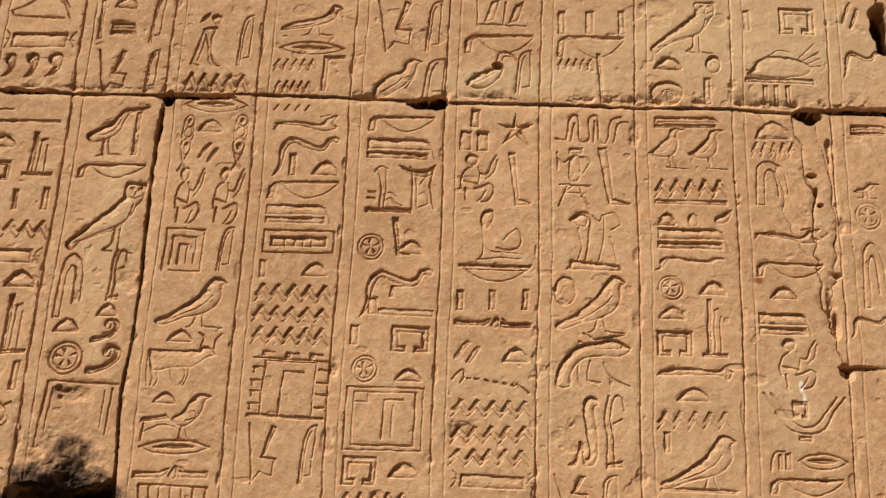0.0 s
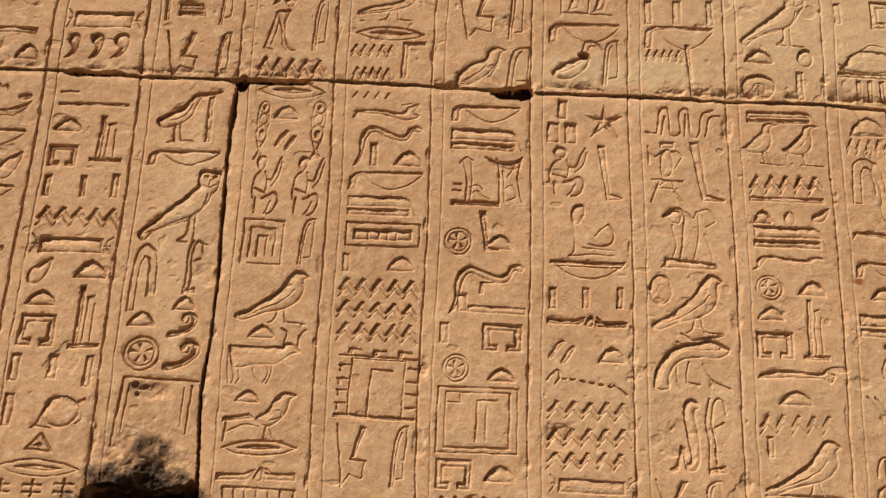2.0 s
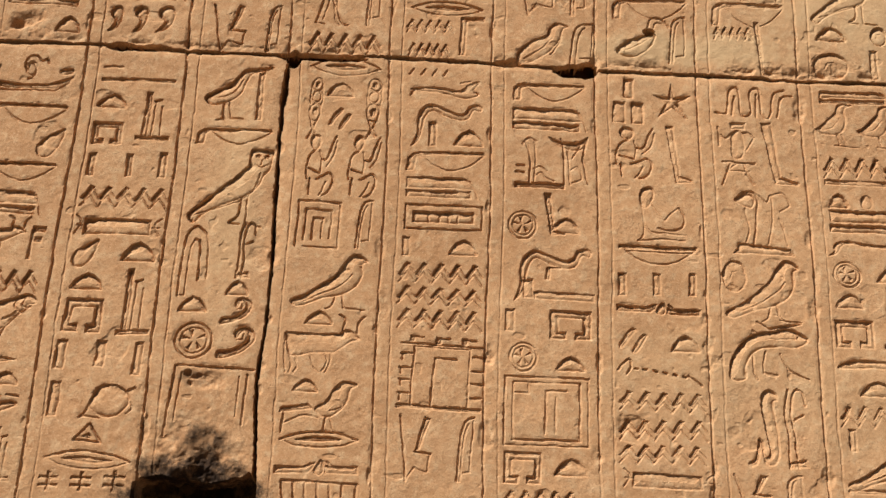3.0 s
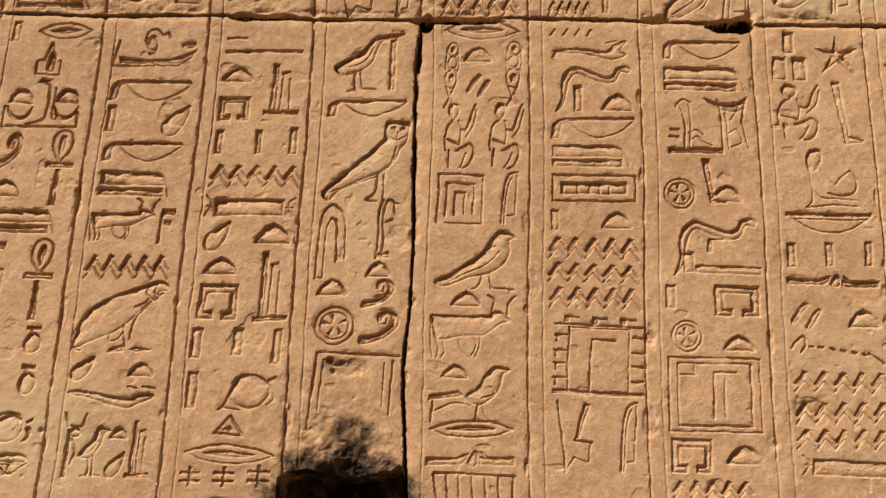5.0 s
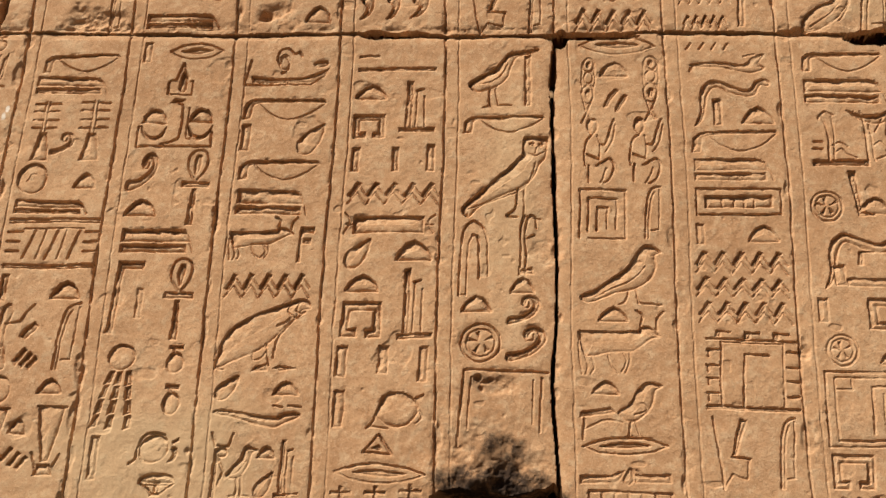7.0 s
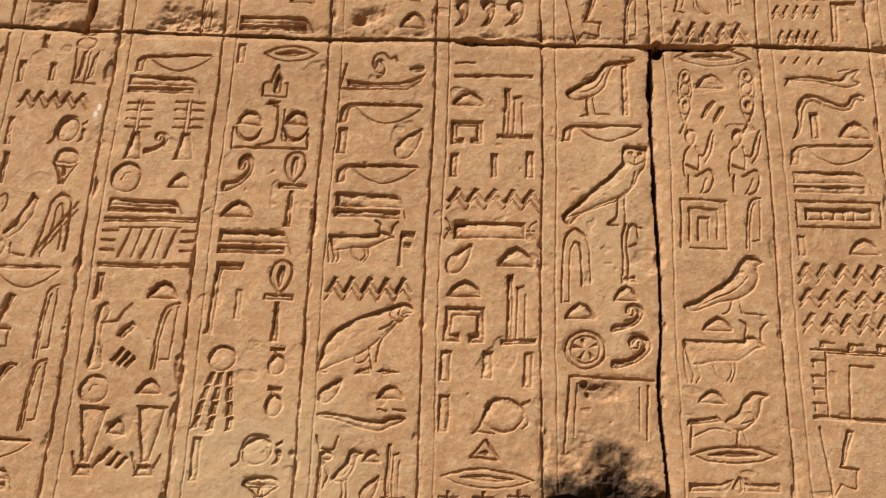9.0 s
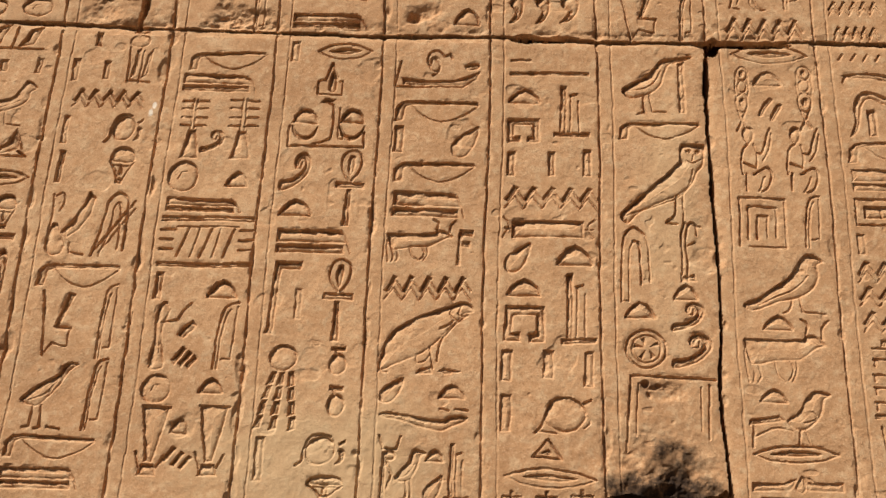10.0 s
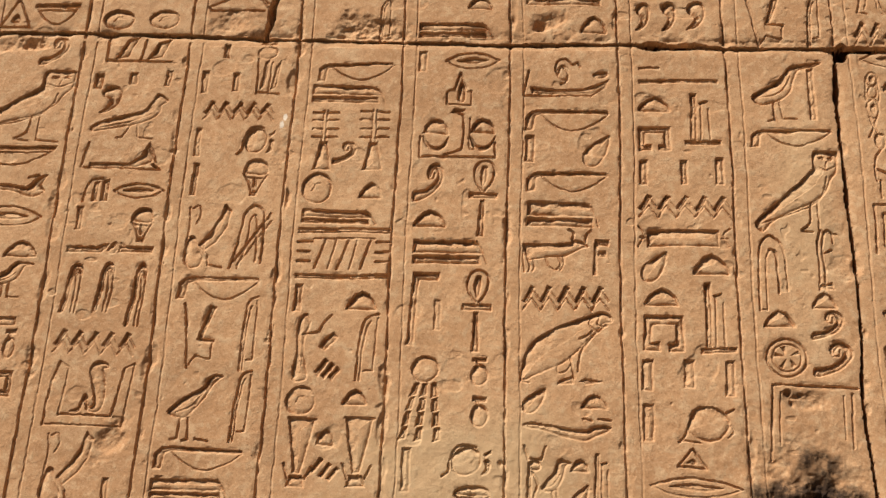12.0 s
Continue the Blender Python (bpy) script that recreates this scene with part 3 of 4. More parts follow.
    "wader": "S 0,.42 .10,.50 .30,.64 .45,.78 .55,.93 .68,.96 1,1 .92,.92 .70,.88 .62,.72 .56,.52 .40,.35 .15,.27 .03,.33;D .10,.40 .34,.46 .50,.62 .56,.76;L .30,.30 .30,.03;T .30,.03 .20,.0;D .38,.32 .42,.05;T .42,.04 .62,.03",
}


def zigzag(teeth):
    """Water: thick rising strokes, thin falling ones, and a finer zigzag under them."""
    def row(high, low):
        return ["%.3f,%.3f" % (k / (2 * teeth), high if k % 2 else low) for k in range(2 * teeth + 1)]
    rising = []
    for k in range(teeth):
        a, b, w = k / teeth, (k + 0.5) / teeth, 0.20 / teeth
        rising.append("F %.3f,0.38 %.3f,0.98 %.3f,0.90 %.3f,0.28" % (a, b - 0.04 / teeth, b + w, a + w))
    return ";".join(rising) + ";T " + " ".join(row(0.92, 0.40)) + ";T " + " ".join(row(0.52, 0.02))


def beams():
    """A sun with three strands of drops hanging from it."""
    items = ["O .50,.84 .34,.155"]
    for top, foot in ((0.30, 0.03), (0.50, 0.42), (0.70, 0.88)):
        for k in range(4):
            y, x = 0.67 - 0.165 * k, top + (foot - top) * (k + 0.2) / 4
            x1 = top + (foot - top) * (k + 1.1) / 4
            items.append("F %.3f,%.3f %.3f,%.3f %.3f,%.3f %.3f,%.3f" % (x - 0.02, y, x + 0.10, y + 0.01, x1 + 0.11, y - 0.13, x1 - 0.06, y - 0.155))
    return ";".join(items)


FORMS["rays"] = beams()
FORMS["water"] = zigzag(5)


def walled_yard():
    """A gate in a yard whose wall has towers on three sides."""
    items = ["L .16,.08 .16,.86", "T .84,.86 .84,.08", "T .16,.86 .84,.86", "L .40,.1 .42,.72 .68,.72", "T 0,.06 1,.06", "L 0,.09 1,.09", "L 0,.9 1,.9"]
    for x in (0.10, 0.42, 0.74):
        items += ["F %.2f,.92 %.2f,1 %.2f,1 %.2f,.92" % (x, x, x + 0.06, x + 0.06), "L %.2f,.99 %.2f,.99" % (x + 0.06, x + 0.16)]
    for y in (0.77, 0.58, 0.42, 0.24):
        items += ["L 0,%.2f .13,%.2f" % (y, y), "L .02,%.2f .02,%.2f" % (y - 0.08, y), "L .88,%.2f 1,%.2f" % (y, y)]
    return ";".join(items)


FORMS["fort"] = walled_yard()
COUNT = 0
KINDS = {}


def sign(kind, u, v, w, h):
    """Carves one sign with its middle at (u, v)."""
    global COUNT
    COUNT += 1
    KINDS[COUNT] = kind
    rnd = random.Random(COUNT)
    turn, slim = rnd.uniform(-0.025, 0.025), min(1.0, 0.55 + min(w, h) / 0.06) * rnd.uniform(0.85, 1.12)
    for item in FORMS[kind].split(";"):
        code, *rest = item.split()
        pts = [tuple(float(q) for q in p.split(",")) for p in rest]
        if code in "OR":
            (cx, cy), (rx, ry) = pts
            pts = [(cx + rx * math.cos(a), cy + ry * math.sin(a)) for a in (math.tau * k / 28 for k in range(28))]
        pts = [(u + (x - 0.5) * w - turn * (y - 0.5) * h, v + (y - 0.5) * h + turn * (x - 0.5) * w) for x, y in pts]
        if code in "SCD":
            pts = rounded(pts, code == "S")
        if code in "FSO":
            cut_shape(pts, 0.0098 * slim)
        elif code == "R":
            cut_line(pts + pts[:1], 0.0022, 0.0044 * slim)
        elif code in "TD":
            cut_line(pts, 0.0020, 0.0036 * slim)
        else:
            cut_line(pts, 0.0024, 0.0068 * slim)
    win = window(u - w / 2, u + w / 2, v - h / 2, v + h / 2, 0.006)
    cells = SIGN[win[0].start:max(win[0].stop - 1, 0), win[1].start:max(win[1].stop - 1, 0)]
    cells[cells == 0] = COUNT


# ---- column lines: a deep line and a fainter one beside it ----
COLUMNS = ((-2.4790, -0.006), (-2.2674, -0.0068), (-2.0440, -0.0121), (-1.8186, -0.0106), (-1.6029, -0.0157), (-1.3863, -0.0185), (-1.1729, -0.0165),
           (-0.9612, -0.0203), (-0.7463, -0.0210), (-0.5342, -0.0215), (-0.3238, -0.0106), (-0.1077, -0.0114), (0.1036, -0.0072), (0.3156, -0.0039),
           (0.5275, 0.0072), (0.7416, 0.0148), (0.9550, 0.018))
for u, lean in COLUMNS:
    for shift, half, deep in ((0.0, 0.0024, 0.0066), (0.0270, 0.0020, 0.0022)):
        for lo, hi in ((V_LO, 2.992), (3.003, V_HI)):
            if u == -0.7463 and shift == 0.0 and lo == V_LO:
                continue  # here runs the upright joint
            line = [(u + shift + lean * (v - 2.6) + 0.0022 * math.sin(9 * v + 31 * u), v) for v in np.linspace(lo, hi, 14)]
            bold = 1.08 if u < -0.8 and shift == 0.0 else 1.0
            cut_line([(float(a), float(b)) for a, b in line], half * bold, deep * bold)

# ---- the inscription, column by column ----
sign("pyramid", -2.423, 3.058, 0.063, 0.066)
sign("bowl", -2.337, 3.056, 0.096, 0.049)
sign("curl", -2.328, 2.969, 0.056, 0.067)
sign("owl", -2.386, 2.842, 0.223, 0.165)
sign("bowl", -2.376, 2.729, 0.179, 0.042)
sign("lizard", -2.364, 2.661, 0.141, 0.049)
sign("mouth", -2.358, 2.598, 0.130, 0.040)
sign("loaf", -2.321, 2.530, 0.065, 0.034)
sign("chick", -2.333, 2.465, 0.088, 0.076)
sign("bar", -2.336, 2.382, 0.061, 0.017)
sign("pot", -2.309, 2.337, 0.026, 0.058)
sign("house", -2.321, 2.261, 0.059, 0.048)
sign("disc", -2.203, 3.045, 0.066, 0.046)
sign("stroke", -2.226, 2.900, 0.017, 0.034)
sign("stroke", -2.216, 2.597, 0.011, 0.049)
sign("crook", -2.208, 2.453, 0.034, 0.099)
sign("disc", -2.107, 3.046, 0.065, 0.046)
sign("sprouts", -2.154, 2.976, 0.147, 0.057)
sign("stroke", -2.154, 2.906, 0.016, 0.026)
sign("comma", -2.193, 2.859, 0.043, 0.059)
sign("gull", -2.150, 2.817, 0.149, 0.111)
sign("bed", -2.152, 2.733, 0.158, 0.062)
sign("tooth", -2.192, 2.658, 0.050, 0.049)
sign("mouth", -2.107, 2.657, 0.098, 0.031)
sign("head", -2.091, 2.585, 0.041, 0.071)
sign("knotbar", -2.145, 2.535, 0.167, 0.026)
sign("crook", -2.145, 2.455, 0.034, 0.099)
sign("water", -2.147, 2.345, 0.153, 0.047)
sign("cobra", -2.140, 2.261, 0.062, 0.096)
sign("court", -2.142, 2.247, 0.157, 0.119)
sign("offering", -2.164, 2.109, 0.088, 0.137)
sign("stroke", -2.081, 2.909, 0.011, 0.035)
sign("stroke", -2.005, 2.901, 0.013, 0.052)
sign("stroke", -2.003, 2.767, 0.011, 0.062)
sign("stroke", -1.999, 2.685, 0.011, 0.069)
sign("crook", -2.080, 2.443, 0.029, 0.125)
sign("stroke", -2.085, 2.066, 0.011, 0.055)
sign("eye", -1.954, 3.088, 0.129, 0.071)
sign("pot", -1.883, 2.975, 0.043, 0.041)
sign("stroke", -1.968, 2.974, 0.011, 0.032)
sign("sprouts", -1.877, 2.916, 0.051, 0.078)
sign("stroke", -1.941, 2.901, 0.014, 0.041)
sign("water", -1.928, 2.837, 0.141, 0.041)
sign("scarab", -1.887, 2.770, 0.072, 0.062)
sign("head", -1.880, 2.691, 0.046, 0.077)
sign("knot", -1.875, 2.566, 0.073, 0.132)
sign("offering", -1.961, 2.565, 0.086, 0.135)
sign("basket", -1.925, 2.459, 0.155, 0.045)
sign("plough", -1.954, 2.364, 0.065, 0.123)
sign("quail", -1.943, 2.230, 0.096, 0.134)
sign("basket", -1.923, 2.133, 0.160, 0.040)
sign("slab", -1.933, 2.078, 0.140, 0.037)
sign("stroke", -1.772, 2.445, 0.014, 0.053)
sign("reed", -1.858, 2.371, 0.026, 0.145)
sign("reed", -1.858, 2.233, 0.028, 0.133)
sign("basket", -1.699, 2.929, 0.154, 0.039)
sign("slab", -1.710, 2.878, 0.147, 0.038)
sign("djed", -1.751, 2.775, 0.050, 0.130)
sign("curl", -1.709, 2.748, 0.044, 0.049)
sign("disc", -1.756, 2.671, 0.059, 0.066)
sign("slab", -1.709, 2.611, 0.142, 0.028)
sign("mat", -1.695, 2.536, 0.173, 0.100)
sign("bearer", -1.727, 2.353, 0.092, 0.133)
sign("disc", -1.749, 2.247, 0.056, 0.056)
sign("loaf", -1.698, 2.181, 0.033, 0.029)
sign("cup", -1.744, 2.152, 0.050, 0.124)
sign("strokes3", -1.695, 2.124, 0.053, 0.040)
sign("reed", -1.649, 3.050, 0.022, 0.097)
sign("stroke", -1.566, 2.956, 0.016, 0.047)
sign("djed", -1.653, 2.777, 0.056, 0.130)
sign("loaf", -1.651, 2.669, 0.045, 0.034)
sign("loaf", -1.652, 2.443, 0.057, 0.037)
sign("reed", -1.636, 2.352, 0.034, 0.129)
sign("loaf", -1.650, 2.256, 0.044, 0.029)
sign("cup", -1.638, 2.156, 0.053, 0.124)
sign("loaf", -1.457, 3.093, 0.050, 0.030)
sign("slab", -1.503, 3.028, 0.147, 0.032)
sign("mouth", -1.467, 2.958, 0.107, 0.035)
sign("cone", -1.490, 2.894, 0.049, 0.074)
sign("splitdisc", -1.532, 2.791, 0.052, 0.069)
sign("basin", -1.489, 2.786, 0.147, 0.085)
sign("curl", -1.540, 2.688, 0.055, 0.082)
sign("loaf", -1.534, 2.613, 0.062, 0.036)
sign("slab", -1.492, 2.544, 0.139, 0.047)
sign("flag", -1.537, 2.429, 0.051, 0.144)
sign("stroke", -1.509, 2.419, 0.012, 0.058)
sign("rays", -1.527, 2.258, 0.074, 0.163)
sign("stroke", -1.550, 2.128, 0.014, 0.077)
sign("splitdisc", -1.440, 2.793, 0.050, 0.069)
sign("stroke", -1.348, 2.764, 0.017, 0.056)
sign("ankh", -1.435, 2.656, 0.054, 0.158)
sign("ankh", -1.437, 2.429, 0.056, 0.158)
sign("pot", -1.427, 2.312, 0.034, 0.053)
sign("pot", -1.424, 2.236, 0.034, 0.057)
sign("scarab", -1.444, 2.147, 0.086, 0.057)
sign("head", -1.431, 2.084, 0.061, 0.039)
sign("bar", -1.288, 3.097, 0.148, 0.016)
sign("coil", -1.280, 2.936, 0.054, 0.055)
sign("tray", -1.279, 2.909, 0.166, 0.057)
sign("basket", -1.278, 2.826, 0.161, 0.046)
sign("basket", -1.275, 2.694, 0.155, 0.041)
sign("slab", -1.281, 2.626, 0.135, 0.050)
sign("bull", -1.292, 2.552, 0.126, 0.088)
sign("water", -1.274, 2.458, 0.156, 0.049)
sign("vulture", -1.271, 2.363, 0.169, 0.144)
sign("egg", -1.328, 2.262, 0.043, 0.048)
sign("lion", -1.268, 2.211, 0.156, 0.045)
sign("loaf", -1.244, 2.147, 0.031, 0.022)
sign("post", -1.324, 2.121, 0.039, 0.114)
sign("chick", -1.284, 2.111, 0.052, 0.092)
sign("egg", -1.244, 2.090, 0.035, 0.046)
sign("comma", -1.129, 3.063, 0.030, 0.063)
sign("loaf", -1.227, 3.043, 0.051, 0.040)
sign("egg", -1.220, 2.762, 0.053, 0.071)
sign("stroke", -1.130, 2.718, 0.015, 0.051)
sign("pennant", -1.209, 2.540, 0.030, 0.070)
sign("stroke", -1.125, 2.315, 0.019, 0.057)
sign("loaf", -1.220, 2.263, 0.049, 0.026)
sign("stroke", -1.124, 2.228, 0.018, 0.067)
sign("seat", -1.203, 2.119, 0.043, 0.101)
sign("eye", -1.080, 3.227, 0.143, 0.109)
sign("bolt", -1.069, 3.134, 0.166, 0.047)
sign("comma", -1.023, 3.066, 0.039, 0.063)
sign("comma", -1.077, 3.065, 0.031, 0.063)
sign("bar", -1.117, 2.947, 0.042, 0.005)
sign("bar", -1.061, 2.918, 0.154, 0.008)
sign("loaf", -1.108, 2.867, 0.061, 0.033)
sign("house", -1.108, 2.791, 0.062, 0.051)
sign("stroke", -1.053, 2.720, 0.012, 0.051)
sign("water", -1.052, 2.648, 0.174, 0.048)
sign("bolt", -1.056, 2.584, 0.169, 0.040)
sign("egg", -1.112, 2.525, 0.050, 0.060)
sign("loaf", -1.098, 2.465, 0.062, 0.034)
sign("house", -1.095, 2.395, 0.072, 0.069)
sign("stroke", -1.051, 2.320, 0.018, 0.053)
sign("pouch", -1.025, 2.228, 0.097, 0.065)
sign("pyramid", -1.050, 2.167, 0.049, 0.033)
sign("mouth", -1.044, 2.115, 0.155, 0.032)
sign("cross", -1.049, 2.075, 0.036, 0.036)
sign("cross", -1.108, 2.073, 0.036, 0.036)
sign("stroke", -0.932, 3.194, 0.011, 0.110)
sign("seat", -1.016, 2.835, 0.069, 0.112)
sign("stroke", -0.986, 2.723, 0.014, 0.055)
sign("loaf", -1.007, 2.532, 0.066, 0.040)
sign("seat", -0.999, 2.428, 0.063, 0.135)
sign("stroke", -0.979, 2.313, 0.015, 0.064)
sign("cross", -0.989, 2.078, 0.038, 0.039)
sign("loaf", -0.879, 3.245, 0.052, 0.038)
sign("slab", -0.875, 3.170, 0.063, 0.034)
sign("plough", -0.890, 3.055, 0.072, 0.112)
sign("wader", -0.852, 2.898, 0.133, 0.130)
sign("stroke", -0.805, 2.892, 0.011, 0.112)
sign("basket", -0.849, 2.796, 0.153, 0.035)
sign("owl", -0.844, 2.684, 0.155, 0.172)
sign("loop", -0.896, 2.520, 0.054, 0.147)
sign("loaf", -0.806, 2.466, 0.045, 0.031)
sign("loaf", -0.889, 2.429, 0.055, 0.031)
sign("wheel", -0.878, 2.356, 0.072, 0.073)
sign("frame", -0.840, 2.238, 0.165, 0.135)
sign("reed", -0.799, 3.202, 0.025, 0.139)
sign("reed", -0.794, 3.058, 0.024, 0.112)
sign("staff", -0.800, 2.548, 0.039, 0.120)
sign("curl", -0.802, 2.419, 0.057, 0.055)
sign("curl", -0.796, 2.354, 0.067, 0.067)
sign("walker", -0.672, 3.144, 0.070, 0.147)
sign("water", -0.641, 3.028, 0.149, 0.054)
sign("mouth", -0.634, 2.972, 0.145, 0.040)
sign("loaf", -0.640, 2.919, 0.056, 0.033)
sign("rope", -0.690, 2.872, 0.027, 0.142)
sign("strokes2", -0.637, 2.849, 0.043, 0.046)
sign("seated", -0.668, 2.738, 0.060, 0.144)
sign("maze", -0.662, 2.610, 0.083, 0.098)
sign("falcon", -0.630, 2.489, 0.143, 0.121)
sign("loaf", -0.644, 2.414, 0.054, 0.028)
sign("bull", -0.630, 2.362, 0.147, 0.125)
sign("loaf", -0.658, 2.278, 0.047, 0.026)
sign("hen", -0.630, 2.237, 0.144, 0.103)
sign("mouth", -0.625, 2.175, 0.142, 0.030)
sign("knotbar", -0.624, 2.121, 0.153, 0.029)
sign("comb", -0.617, 2.073, 0.140, 0.045)
sign("reed", -0.586, 3.145, 0.028, 0.136)
sign("rope", -0.570, 2.876, 0.030, 0.142)
sign("seated", -0.581, 2.740, 0.062, 0.144)
sign("reed", -0.571, 2.615, 0.027, 0.102)
sign("stroke", -0.486, 2.572, 0.014, 0.039)
sign("gull", -0.435, 3.202, 0.138, 0.094)
sign("mouth", -0.430, 3.128, 0.151, 0.034)
sign("water", -0.463, 3.082, 0.099, 0.033)
sign("water", -0.463, 3.024, 0.083, 0.033)
sign("dashes", -0.453, 2.970, 0.095, 0.016)
sign("lizard", -0.424, 2.929, 0.144, 0.045)
sign("viper", -0.417, 2.847, 0.142, 0.102)
sign("stroke", -0.446, 2.825, 0.015, 0.054)
sign("basket", -0.416, 2.763, 0.159, 0.043)
sign("slab", -0.421, 2.703, 0.143, 0.046)
sign("tablet", -0.415, 2.638, 0.152, 0.051)
sign("water", -0.415, 2.517, 0.163, 0.044)
sign("water", -0.415, 2.469, 0.161, 0.039)
sign("water", -0.412, 2.422, 0.161, 0.041)
sign("fort", -0.405, 2.310, 0.157, 0.151)
sign("plough", -0.448, 2.168, 0.062, 0.122)
sign("flag", -0.374, 3.061, 0.052, 0.093)
sign("loaf", -0.371, 2.818, 0.060, 0.038)
sign("loaf", -0.373, 2.574, 0.055, 0.033)
sign("stroke", -0.277, 2.428, 0.017, 0.045)
sign("reed", -0.353, 2.170, 0.025, 0.121)
sign("plough", -0.242, 3.193, 0.084, 0.139)
sign("fledgling", -0.224, 3.053, 0.105, 0.105)
sign("basket", -0.209, 2.935, 0.149, 0.041)
sign("slab", -0.206, 2.872, 0.152, 0.051)
sign("shrine", -0.201, 2.773, 0.149, 0.119)
sign("leg", -0.193, 2.657, 0.044, 0.090)
sign("loaf", -0.172, 2.633, 0.057, 0.035)
sign("wheel", -0.257, 2.631, 0.058, 0.060)
sign("flag", -0.194, 2.529, 0.030, 0.027)
sign("viper", -0.195, 2.526, 0.151, 0.113)
sign("stroke", -0.243, 2.495, 0.020, 0.040)
sign("bar", -0.173, 2.481, 0.117, 0.015)
sign("wheel", -0.250, 2.354, 0.053, 0.056)
sign("bighouse", -0.204, 2.250, 0.157, 0.132)
sign("house", -0.246, 2.141, 0.068, 0.059)
sign("water", -0.213, 2.083, 0.135, 0.034)
sign("reed", -0.149, 3.195, 0.031, 0.139)
sign("reed", -0.142, 3.057, 0.047, 0.102)
sign("stroke", -0.060, 2.514, 0.015, 0.046)
sign("house", -0.160, 2.423, 0.079, 0.057)
sign("loaf", -0.159, 2.345, 0.054, 0.030)
sign("loaf", -0.157, 2.146, 0.060, 0.033)
sign("sprouts", 0.003, 3.237, 0.122, 0.072)
sign("basket", 0.004, 3.150, 0.161, 0.052)
sign("pouchbag", -0.026, 3.058, 0.082, 0.056)
sign("crest", 0.020, 3.114, 0.044, 0.030)
sign("star", 0.047, 2.930, 0.083, 0.081)
sign("bricks", -0.044, 2.925, 0.064, 0.105)
sign("seated", -0.031, 2.803, 0.081, 0.121)
sign("kneeling", 0.023, 2.668, 0.105, 0.123)
sign("bowl", 0.012, 2.579, 0.155, 0.039)
sign("stroke", 0.008, 2.517, 0.014, 0.046)
sign("knotbar", 0.011, 2.466, 0.161, 0.026)
sign("strokes2", -0.039, 2.398, 0.053, 0.048)
sign("centipede", 0.010, 2.337, 0.158, 0.050)
sign("water", 0.015, 2.279, 0.163, 0.040)
sign("water", 0.014, 2.225, 0.165, 0.040)
sign("water", 0.012, 2.178, 0.160, 0.037)
sign("bolt", 0.022, 2.130, 0.164, 0.032)
sign("stroke", 0.146, 3.214, 0.016, 0.064)
sign("reed", 0.061, 3.077, 0.034, 0.114)
sign("leg", 0.059, 2.805, 0.050, 0.129)
sign("disc", 0.160, 2.543, 0.049, 0.068)
sign("stroke", 0.078, 2.519, 0.013, 0.046)
sign("loaf", 0.061, 2.397, 0.055, 0.033)
sign("stroke", 0.211, 3.215, 0.018, 0.064)
sign("basket", 0.215, 3.148, 0.156, 0.060)
sign("water", 0.181, 3.100, 0.082, 0.033)
sign("leg", 0.243, 3.067, 0.035, 0.130)
sign("coils", 0.217, 2.935, 0.159, 0.066)
sign("leg", 0.265, 2.818, 0.074, 0.138)
sign("figure", 0.177, 2.814, 0.076, 0.141)
sign("triad", 0.223, 2.658, 0.118, 0.141)
sign("falcon", 0.214, 2.514, 0.146, 0.136)
sign("snouted", 0.220, 2.387, 0.154, 0.124)
sign("cobra", 0.203, 2.242, 0.059, 0.143)
sign("staff", 0.262, 2.242, 0.052, 0.153)
sign("plough", 0.175, 2.116, 0.066, 0.067)
sign("reed", 0.252, 2.115, 0.029, 0.070)
sign("stroke", 0.285, 3.217, 0.015, 0.064)
sign("stroke", 0.368, 2.224, 0.013, 0.041)
sign("owl", 0.424, 3.206, 0.151, 0.144)
sign("loaf", 0.389, 3.110, 0.063, 0.035)
sign("stroke", 0.476, 3.037, 0.016, 0.068)
sign("disc", 0.385, 3.031, 0.076, 0.061)
sign("slab", 0.430, 2.957, 0.148, 0.029)
sign("gosling", 0.474, 2.890, 0.092, 0.104)
sign("gosling", 0.387, 2.890, 0.090, 0.104)
sign("water", 0.431, 2.793, 0.154, 0.048)
sign("bar", 0.431, 2.759, 0.154, 0.011)
sign("loaf", 0.378, 2.718, 0.039, 0.032)
sign("disc", 0.434, 2.717, 0.023, 0.032)
sign("slab", 0.433, 2.672, 0.151, 0.048)
sign("viper", 0.424, 2.613, 0.147, 0.035)
sign("loaf", 0.471, 2.560, 0.057, 0.033)
sign("wheel", 0.382, 2.557, 0.053, 0.054)
sign("loaf", 0.384, 2.501, 0.054, 0.030)
sign("seat", 0.473, 2.470, 0.052, 0.128)
sign("house", 0.388, 2.433, 0.074, 0.056)
sign("knife", 0.427, 2.373, 0.153, 0.032)
sign("loaf", 0.422, 2.324, 0.066, 0.030)
sign("water", 0.424, 2.270, 0.149, 0.041)
sign("falcon", 0.429, 2.182, 0.152, 0.118)
sign("bar", 0.427, 2.127, 0.149, 0.007)
sign("stroke", 0.571, 3.229, 0.015, 0.056)
sign("disc", 0.491, 3.108, 0.037, 0.047)
sign("egg", 0.498, 2.726, 0.039, 0.034)
sign("house", 0.686, 3.229, 0.080, 0.071)
sign("nest", 0.648, 3.122, 0.166, 0.093)
sign("bar", 0.639, 3.069, 0.156, 0.013)
sign("stroke", 0.656, 3.033, 0.011, 0.050)
sign("stroke", 0.630, 3.033, 0.011, 0.050)
sign("stroke", 0.605, 3.032, 0.011, 0.050)
sign("loaf", 0.616, 2.944, 0.079, 0.046)
